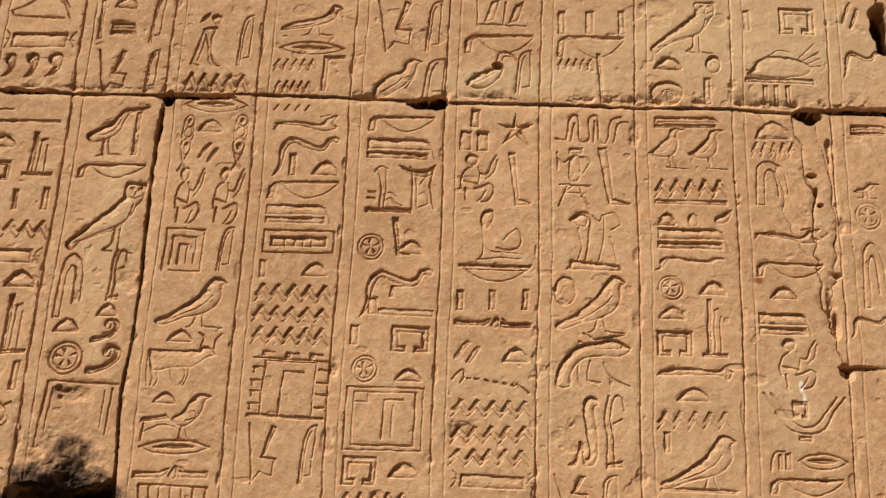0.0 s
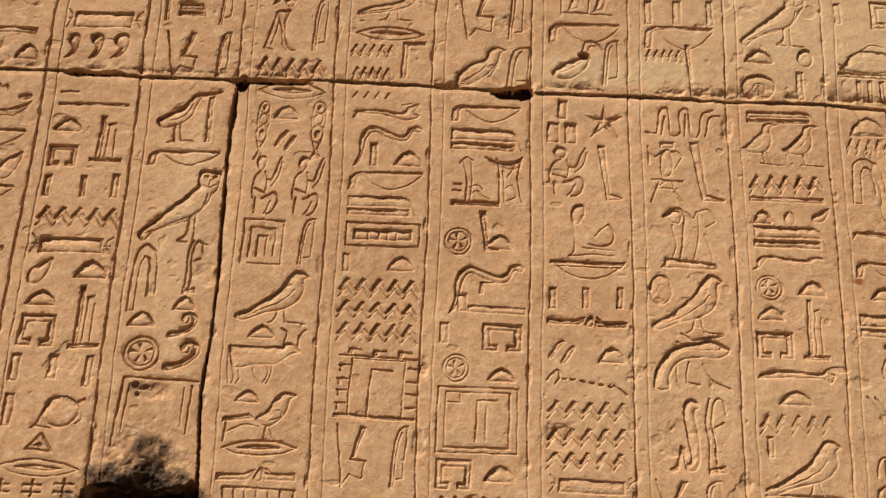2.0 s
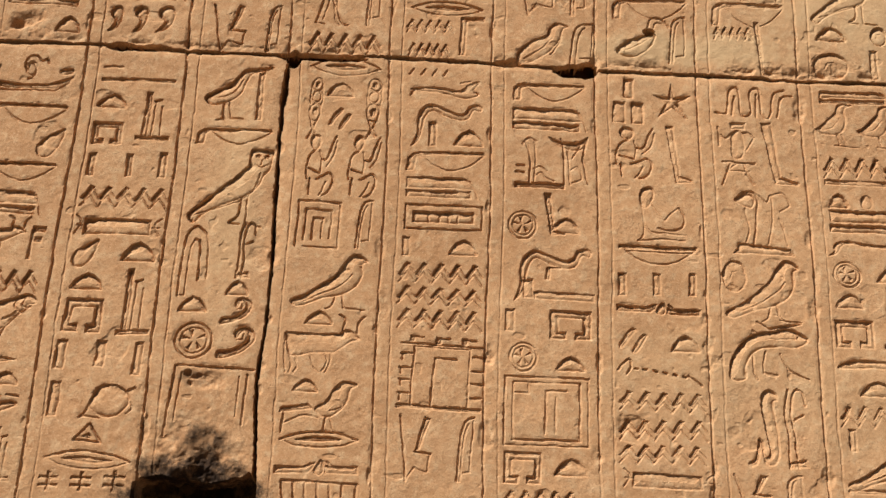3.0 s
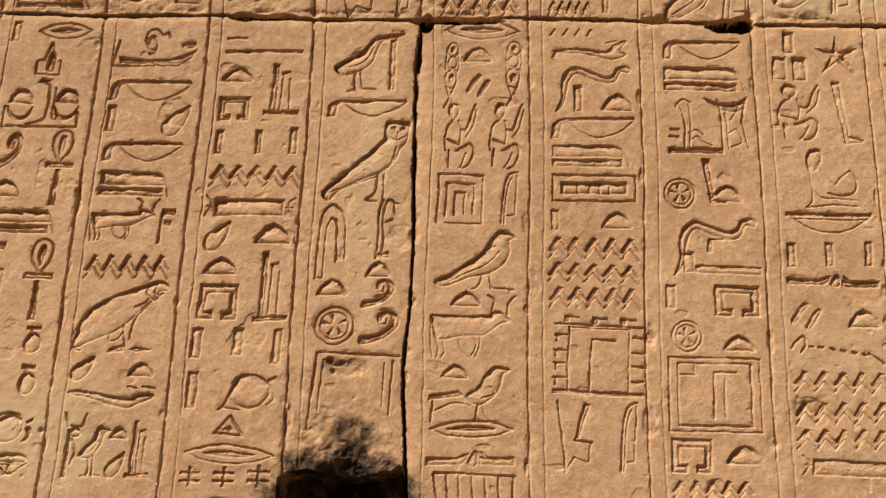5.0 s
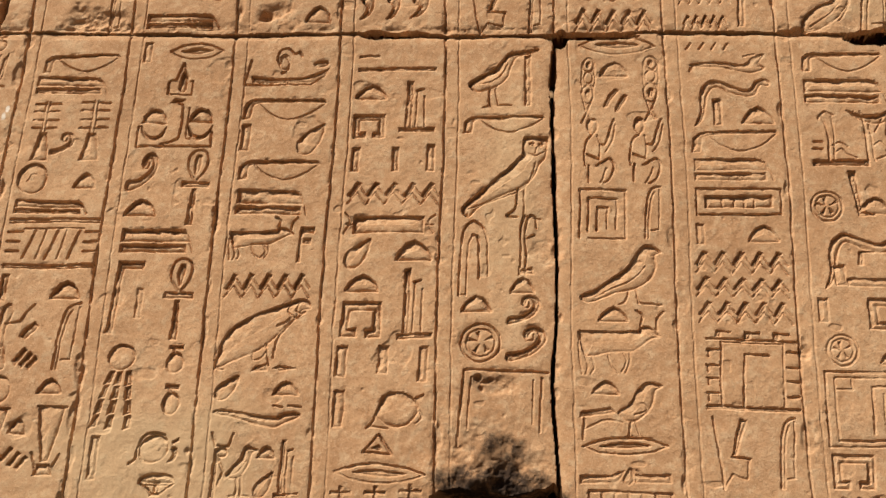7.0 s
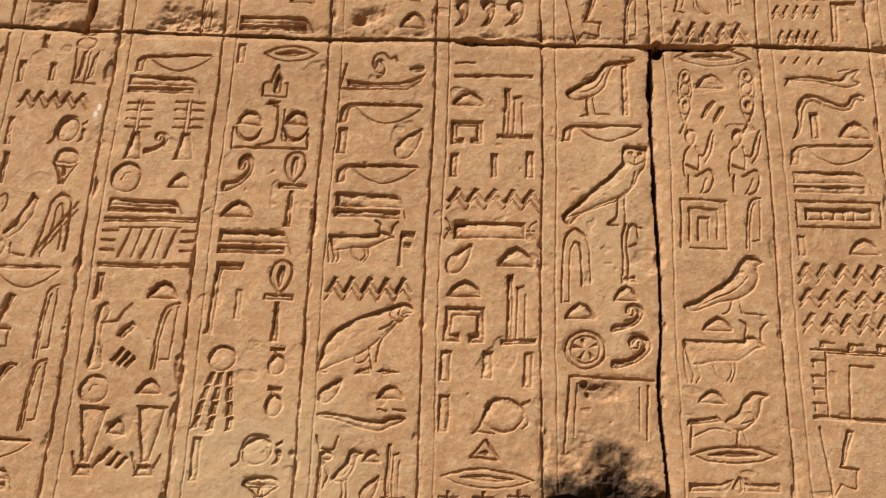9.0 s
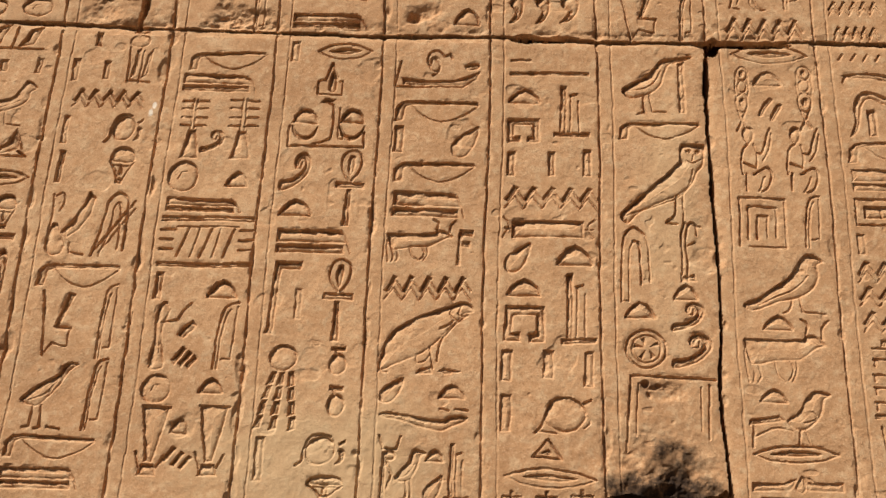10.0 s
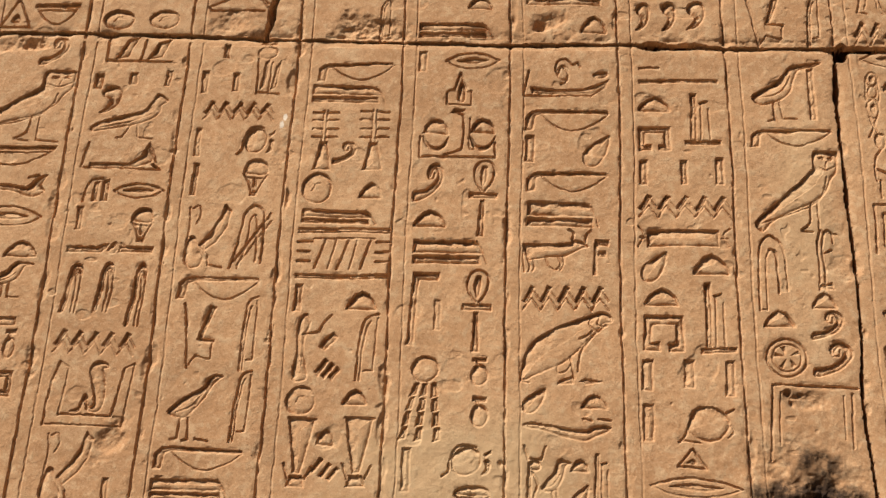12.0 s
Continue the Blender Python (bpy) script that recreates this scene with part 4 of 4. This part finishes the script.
sign("water", 0.617, 2.894, 0.100, 0.042)
sign("loop", 0.606, 2.812, 0.071, 0.106)
sign("lizard", 0.632, 2.686, 0.139, 0.039)
sign("basket", 0.634, 2.606, 0.142, 0.035)
sign("loaf", 0.617, 2.554, 0.056, 0.029)
sign("slab", 0.616, 2.484, 0.107, 0.048)
sign("seated", 0.639, 2.397, 0.079, 0.110)
sign("house", 0.636, 2.301, 0.032, 0.035)
sign("garland", 0.643, 2.283, 0.163, 0.096)
sign("mouth", 0.673, 2.195, 0.097, 0.032)
sign("tooth", 0.590, 2.194, 0.042, 0.037)
sign("basket", 0.640, 2.143, 0.145, 0.033)
sign("viper", 0.792, 2.483, 0.083, 0.050)
sign("strokes2", 0.809, 3.248, 0.037, 0.068)
sign("viper", 0.825, 3.117, 0.088, 0.078)
sign("slab", 0.829, 2.949, 0.085, 0.026)
sign("chick", 0.810, 2.798, 0.058, 0.037)
sign("wheel", 0.808, 2.738, 0.055, 0.065)
sign("loop", 0.808, 2.600, 0.047, 0.149)

# ---- weathering ----
def smeared(h, n):
    """The mean over a square of 2n + 1 grid points."""
    for axis in (0, 1):
        total = np.cumsum(np.concatenate([np.repeat(np.take(h, [0], axis), n + 1, axis), h, np.repeat(np.take(h, [-1], axis), n, axis)], axis), axis)
        size = h.shape[axis]
        h = (np.take(total, range(2 * n + 1, 2 * n + 1 + size), axis) - np.take(total, range(size), axis)) / (2 * n + 1)
    return h


# chipped rims: here and there the stone has crumbled beside a cut
H += smeared(H, 3) * np.clip(0.75 * layered(0.016, 3, 91) + 0.35 * lattice(U, V, 0.12, 95) - 0.05, 0, 1)
H += 0.0015 * layered(0.11, 3, 11) + 0.00030 * layered(0.018, 2, 21) + 0.00018 * layered(0.0058, 1, 25)
PITS = layered(0.02, 2, 31) + 0.5 * layered(0.2, 2, 35)
H -= 0.0013 * np.clip((PITS - 1.1) / 0.25, 0, 1)
ROUGH = layered(0.05, 4, 41)
FLAKE = layered(0.03, 3, 51)
GRIT = layered(0.011, 3, 55)

# ---- joints, cracks and broken places ----
JOINT_COURSE = [(-2.637, 3.017), (-2.453, 3.012), (-2.308, 3.013), (-2.057, 3.008), (-1.834, 3.001), (-1.625, 2.999), (-1.396, 2.995), (-1.171, 2.999), (-0.971, 2.993), (-0.758, 2.994), (-0.550, 3.002), (-0.330, 2.998), (-0.124, 2.992), (0.029, 2.995), (0.308, 2.993), (0.522, 2.994), (0.659, 2.990), (0.869, 3.000)]
JOINT_UPRIGHT = [(-0.757, 2.988), (-0.757, 2.802), (-0.746, 2.530), (-0.744, 2.402), (-0.751, 2.278), (-0.734, 2.079)]
CRACK = [(0.665, 2.981), (0.678, 2.861), (0.700, 2.779), (0.688, 2.684), (0.693, 2.593), (0.704, 2.504), (0.720, 2.455), (0.731, 2.397), (0.813, 2.395)]
CRACK2 = [(0.590, 2.979), (0.616, 2.887), (0.626, 2.804), (0.636, 2.709), (0.683, 2.619)]
CRACK3 = [(0.707, 2.968), (0.735, 2.835), (0.735, 2.713), (0.729, 2.594), (0.713, 2.543), (0.717, 2.467)]
TOPJOINT = [(-1.875, 3.180), (-1.878, 3.097), (-1.887, 3.042), (-1.892, 3.004)]


def along(pts):
    return reach((slice(0, nv), slice(0, nu)), pts)[0]


def open_joint(pts, half, deep, edge):
    """A gap between two stones with worn, chipped edges."""
    global H
    d = along(pts)
    half = np.clip(half * (1 + 0.35 * FLAKE + 0.75 * ROUGH), 0.0004, 0.012)
    H -= edge * np.exp(-np.maximum(d - half, 0) / 0.007) * (0.55 + 0.6 * np.clip(ROUGH, -0.6, 1.2))
    H = np.where(d < half + 0.0012, np.minimum(H, -deep * np.clip((half + 0.0012 - d) / 0.0035, 0, 1)), H)
    return d


def broken(u, v, ru, rv, deep, hard=0.35, fray=0.35):
    """A piece fallen out of the face."""
    win = window(u - 2 * ru, u + 2 * ru, v - 2 * rv, v + 2 * rv, 0.004)
    if not H[win].size:
        return
    r = np.hypot((U[win] - u) / ru, (V[win] - v) / rv) + fray * ROUGH[win]
    k = np.clip((1 + hard - r) / (2 * hard), 0, 1)
    H[win] -= deep * k * k * (3 - 2 * k) * (1 + 0.25 * FLAKE[win]) + min(deep, 0.008) * 0.20 * k * GRIT[win]


# flakes all over the face, and chips along the column lines
chance = random.Random(77)
for _ in range(260):
    size = chance.uniform(0.006, 0.030)
    broken(chance.uniform(U_LO, U_HI), chance.uniform(V_LO, V_HI), size, size * chance.uniform(0.35, 1.0), chance.uniform(0.0006, 0.0018), 0.25, 0.9)
for u, lean in COLUMNS:
    for _ in range(16 if u < -1.2 else 9):
        v = chance.uniform(V_LO, V_HI)
        broken(u + lean * (v - 2.6) + chance.uniform(-0.006, 0.008), v, chance.uniform(0.003, 0.008), chance.uniform(0.004, 0.022), chance.uniform(0.0015, 0.0042), 0.6, 0.9)
# worn zone round the sooty corner
zone = np.exp(-(((U + 0.85) / 0.10) ** 2 + ((V - 2.12) / 0.085) ** 2))
H += zone * (0.0075 * ROUGH - 0.004) + zone * 0.003 * FLAKE
# weathered face of the far stones
zone = np.exp(-(((U - 0.66) / 0.10) ** 2 + ((V - 2.78) / 0.22) ** 2))
H += zone * (0.0018 * ROUGH + 0.0004 * GRIT)
# crumbling lower edge of the upper course
lip = np.exp(-np.abs(V - 3.008) / 0.014) * (V > 2.985)
CRUMB = layered(0.048, 4, 61)
H -= lip * np.interp(U, (-2.6, -1.2, -0.6, -0.1, 0.2, 1.0), (0.006, 0.006, 0.005, 0.005, 0.011, 0.011)) * np.clip(0.25 + CRUMB + 0.2 * GRIT, 0, 1.2)
# the upper course stands a little proud
H += 0.003 * (V > np.interp(U, [p[0] for p in JOINT_COURSE], [p[1] for p in JOINT_COURSE]))
open_joint(JOINT_COURSE, 0.0015, 0.090, 0.0024)
open_joint(JOINT_UPRIGHT + [(-0.728, 1.94)], np.interp(V, (2.08, 2.45, 2.75, 2.99), (0.0020, 0.0020, 0.0026, 0.0044)), 0.120, 0.002)
# rounded shoulders of the lower course and of the stone beside the upright joint
below = np.interp(U, [p[0] for p in JOINT_COURSE], [p[1] for p in JOINT_COURSE]) - V
H -= (below > 0) * 0.0045 * np.exp(-np.abs(below) / 0.006) * (0.8 + 0.5 * ROUGH)
beside = U - np.interp(V, [p[1] for p in reversed(JOINT_UPRIGHT)], [p[0] for p in reversed(JOINT_UPRIGHT)])
H -= (beside > 0) * (V < 2.995) * 0.0050 * np.exp(-np.abs(beside) / 0.010) * (0.8 + 0.5 * ROUGH)
open_joint(TOPJOINT, 0.0040, 0.030, 0.003)


def ragged(pts, reach_out):
    """A crack wanders to both sides of its line."""
    rnd = random.Random(len(pts))
    out = []
    for (a, b), (c, d) in zip(pts, pts[1:]):
        for k in range(5):
            out.append((a + (c - a) * k / 5 + rnd.uniform(-1, 1) * reach_out, b + (d - b) * k / 5 + rnd.uniform(-0.5, 0.5) * reach_out))
    return out + [pts[-1]]


for line, half, deep, out in ((CRACK[:8], 0.0012, 0.014, 0.007), (CRACK[7:], 0.0014, 0.010, 0.001), (CRACK2, 0.0008, 0.007, 0.006), (CRACK3, 0.0010, 0.009, 0.005)):
    open_joint(ragged(line, out), half, deep, 0.0030)
for u, v, ru, rv, deep in ((-0.158, 2.990, 0.036, 0.0120, 0.170), (-0.132, 2.993, 0.016, 0.0150, 0.180), (-1.065, 2.996, 0.062, 0.0085, 0.080), (-0.690, 2.992, 0.072, 0.0080, 0.120),
                           (-0.742, 2.985, 0.012, 0.018, 0.120), (-0.001, 3.092, 0.014, 0.010, 0.080), (0.692, 2.984, 0.030, 0.0150, 0.140), (0.700, 2.975, 0.014, 0.0140, 0.140),
                           (0.850, 2.996, 0.120, 0.0085, 0.120), (0.930, 2.992, 0.060, 0.0140, 0.140), (0.876, 3.225, 0.020, 0.060, 0.140), (0.733, 2.597, 0.014, 0.009, 0.016),
                           (-0.881, 2.290, 0.006, 0.005, 0.012), (-0.867, 2.282, 0.013, 0.005, 0.007), (-0.874, 2.271, 0.005, 0.009, 0.008), (-0.858, 2.287, 0.006, 0.004, 0.006), (-1.885, 3.06, 0.007, 0.040, 0.030), (0.735, 2.39, 0.007, 0.010, 0.020),
                           (0.765, 2.394, 0.035, 0.0050, 0.026), (-0.855, 2.277, 0.030, 0.014, 0.004), (0.700, 2.790, 0.006, 0.016, 0.060), (0.694, 2.832, 0.012, 0.007, 0.024), (0.708, 2.760, 0.009, 0.007, 0.024), (0.722, 2.49, 0.007, 0.02, 0.016), (0.735, 2.87, 0.006, 0.03, 0.010),
                           (0.712, 2.52, 0.010, 0.04, 0.007), (-1.66, 3.035, 0.05, 0.025, 0.007), (-1.68, 3.025, 0.02, 0.012, 0.004), (-1.325, 3.042, 0.030, 0.018, 0.007), (-1.335, 3.040, 0.012, 0.009, 0.009), (-1.97, 3.03, 0.06, 0.022, 0.006), (-2.385, 2.985, 0.03, 0.012, 0.008), (-0.30, 3.0, 0.02, 0.006, 0.014),
                           (-0.775, 2.58, 0.016, 0.045, 0.0022), (-2.10, 2.165, 0.030, 0.032, 0.006), (-2.43, 2.98, 0.04, 0.015, 0.006)):
    broken(u, v, ru, rv, deep, 0.15 if deep > 0.02 else 0.6, 0.35 if deep > 0.02 else 0.8)
# flaked band under the soot, and the hollow where the corner has fallen out
joint_u = np.interp(V, [p[1] for p in reversed(JOINT_UPRIGHT)], [p[0] for p in reversed(JOINT_UPRIGHT)])
inside = (U < joint_u + 0.001) * 1.0
H -= inside * 0.010 * np.exp(-(((U + 0.84) / 0.085) ** 2 + ((V - 2.105) / 0.030) ** 2)) * np.clip(0.5 + layered(0.028, 4, 71), 0, 1.4)
roof = 2.091 + 0.007 * lattice(U, V * 0, 0.035, 81) + 0.004 * lattice(U, V * 0, 0.012, 82) - 0.35 * np.clip(-0.915 - U, 0, 1) + 0.020 * np.exp(-np.abs(U + 0.745) / 0.022)
k = inside * np.clip((roof - V) / 0.004, 0, 1) * np.clip((U + 0.955) / 0.02, 0, 1)
H -= k * (0.120 + 0.012 * FLAKE)

# ---- the stones: which part of the grid belongs to which block ----
cu, cv = (U[1:, 1:] + U[:-1, :-1]) / 2, (V[1:, 1:] + V[:-1, :-1]) / 2
course_v = np.interp(cu, [p[0] for p in JOINT_COURSE], [p[1] for p in JOINT_COURSE])
up_u = np.interp(cv, [p[1] for p in reversed(JOINT_UPRIGHT)], [p[0] for p in reversed(JOINT_UPRIGHT)])
crack_u = np.interp(cv, [p[1] for p in reversed(CRACK[:8])], [p[0] for p in reversed(CRACK[:8])])
OWNER = np.where(cv > course_v, np.where(cu < -1.882, 1, 2), np.where(cu < up_u, 3, np.where((cu > crack_u) & (cv > 2.396), 5, 4)))
# the joints and holes open into the dark between face and core
TOP = np.maximum(np.maximum(H[1:, 1:], H[1:, :-1]), np.maximum(H[:-1, 1:], H[:-1, :-1]))
OWNER[TOP < -0.05] = 0
SIGN[TOP < -0.05] = -1
H = np.where(H < -0.05, np.where(np.abs(V - 2.995) < 0.03, -0.016, -0.06), H)
BLOCKS = {1: "sandstone block of the upper course, cut with column lines and signs", 2: "long sandstone block of the upper course with frayed lower edge",
          3: "sandstone block with deep carved signs and a sooty broken corner", 4: "sandstone block with carved signs in worn sunk relief",
          5: "cracked and weathered sandstone block with faint signs"}

POINTS = np.stack([U, FACE_Y - H, V], -1).reshape(-1, 3)
INDEX = np.arange(nu * nv).reshape(nv, nu)
QUADS = np.stack([INDEX[:-1, :-1], INDEX[:-1, 1:], INDEX[1:, 1:], INDEX[1:, :-1]], -1)


TITLES = {"owl": "owl_shaped", "falcon": "bird", "wader": "wading_bird", "chick": "small_bird", "quail": "short_bird", "gosling": "young_bird", "hen": "broad_bird", "fledgling": "sitting_bird", "bearer": "standing_bearer", "vulture": "large_bird", "gull": "long_bird", "bull": "four_legged", "snouted": "lying_animal", "lion": "stretched_animal",
          "figure": "standing_figure", "seated": "seated_figure", "kneeling": "kneeling_figure", "pouchbag": "bag", "viper": "snake", "cobra": "rearing_snake", "djed": "pillar", "comma": "hook", "leg": "boot"}


def shell(cells, part=(slice(None), slice(None))):
    """The chosen cells of the relief as points and faces."""
    quads = QUADS[part][cells]
    keep, inverse = np.unique(quads, return_inverse=True)
    return POINTS[keep], inverse.reshape(-1, 4)


def link_shell(name, data, parent):
    pts, quads = data
    me = bpy.data.meshes.new(name)
    me.vertices.add(len(pts))
    me.vertices.foreach_set("co", pts.astype(np.float32).ravel())
    me.loops.add(4 * len(quads))
    me.loops.foreach_set("vertex_index", quads.astype(np.int32).ravel())
    me.polygons.add(len(quads))
    me.polygons.foreach_set("loop_start", np.arange(0, 4 * len(quads), 4, dtype=np.int32))
    me.update(calc_edges=True)
    me.polygons.foreach_set("use_smooth", np.zeros(len(quads), bool))
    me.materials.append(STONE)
    ob = new(name, me)
    ob.parent = parent
    return ob


wall = tagged(new("wall_north"), "sandstone temple wall built of squared blocks", "wall", kind="structure")
blocks = {}
for k, text in BLOCKS.items():
    blocks[k] = tagged(new("carved_stone_block"), text, "stone block", group="carved blocks of the wall")
    link_shell("stone_face", shell((OWNER == k) & (SIGN == 0)), blocks[k])
for k, kind in KINDS.items():
    rows_, cols_ = np.nonzero(SIGN == k)
    if not len(rows_):
        continue
    home = int(np.bincount(OWNER[rows_, cols_]).argmax())
    r0, r1, c0, c1 = rows_.min(), rows_.max() + 1, cols_.min(), cols_.max() + 1
    link_shell(TITLES.get(kind, kind) + "_sign", shell(SIGN[r0:r1, c0:c1] == k, (slice(r0, r1), slice(c0, c1))), blocks[home])


def block(name, u0, u1, v0, v1, y0, y1, parent, label=""):
    """A plain squared stone with worn edges."""
    bm = bmesh.new()
    bmesh.ops.create_cube(bm, size=1, matrix=Matrix.LocRotScale(((u0 + u1) / 2, (y0 + y1) / 2, (v0 + v1) / 2), None, (u1 - u0, y1 - y0, v1 - v0)))
    bmesh.ops.bevel(bm, geom=list(bm.edges), offset=0.006, segments=2, affect="EDGES", profile=0.5)
    me = bpy.data.meshes.new(name)
    bm.to_mesh(me)
    bm.free()
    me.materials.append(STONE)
    ob = new(name, me)
    ob.parent = parent
    return tagged(ob, label)


# the backs of the carved blocks
for k, (u0, u1, v0, v1) in {1: (U_LO, -1.884, 3.0, V_HI), 2: (-1.880, U_HI, 3.0, V_HI), 3: (U_LO, -0.752, V_LO, 2.997), 4: (-0.740, U_HI, V_LO, 2.394), 5: (0.735, U_HI, 2.398, 2.997)}.items():
    block("stone_back", u0, u1, v0, v1, FACE_Y + 0.20, FACE_Y + 0.45, blocks[k])
block("stone_back", -0.740, 0.730, 2.396, 2.997, FACE_Y + 0.20, FACE_Y + 0.45, blocks[4])

# the mass of the wall behind the carved face, and the plain stones round it
block("wall_core", -6.0, 5.0, 0.0, 5.2, FACE_Y + 0.46, FACE_Y + 1.4, wall, "rough core of the sandstone wall")
rnd = random.Random(5)
for v0, v1 in ((0.0, 0.62), (0.62, 1.28), (1.28, V_LO), (V_HI, 4.1), (4.1, 4.7), (4.7, 5.2)):
    u = -6.0
    while u < 5.0:
        u1 = min(u + rnd.uniform(1.0, 1.7), 5.0)
        u1 = 5.0 if 5.0 - u1 < 0.4 else u1
        block("stone_block", u + 0.002, u1 - 0.002, v0 + 0.002, v1 - 0.002, FACE_Y + rnd.uniform(0.0, 0.006), FACE_Y + 0.455, wall)
        u = u1
for v0, v1 in ((V_LO, 3.0), (3.0, V_HI)):
    for u0, u1 in ((-6.0, -4.9), (-4.9, -3.7), (-3.7, U_LO), (U_HI, 2.3), (2.3, 3.7), (3.7, 5.0)):
        block("stone_block", u0 + 0.002, u1 - 0.002, v0 + 0.002, v1 - 0.002, FACE_Y + rnd.uniform(0.0, 0.006), FACE_Y + 0.455, wall)

# ---- ground ----
bm = bmesh.new()
bmesh.ops.create_grid(bm, x_segments=60, y_segments=60, size=600)
for p in bm.verts:
    p.co.z = 0.0
me = bpy.data.meshes.new("ground")
bm.to_mesh(me)
bm.free()
me.materials.append(SAND)
tagged(new("ground", me), "pale sandy ground at the foot of the wall", "ground", kind="structure")
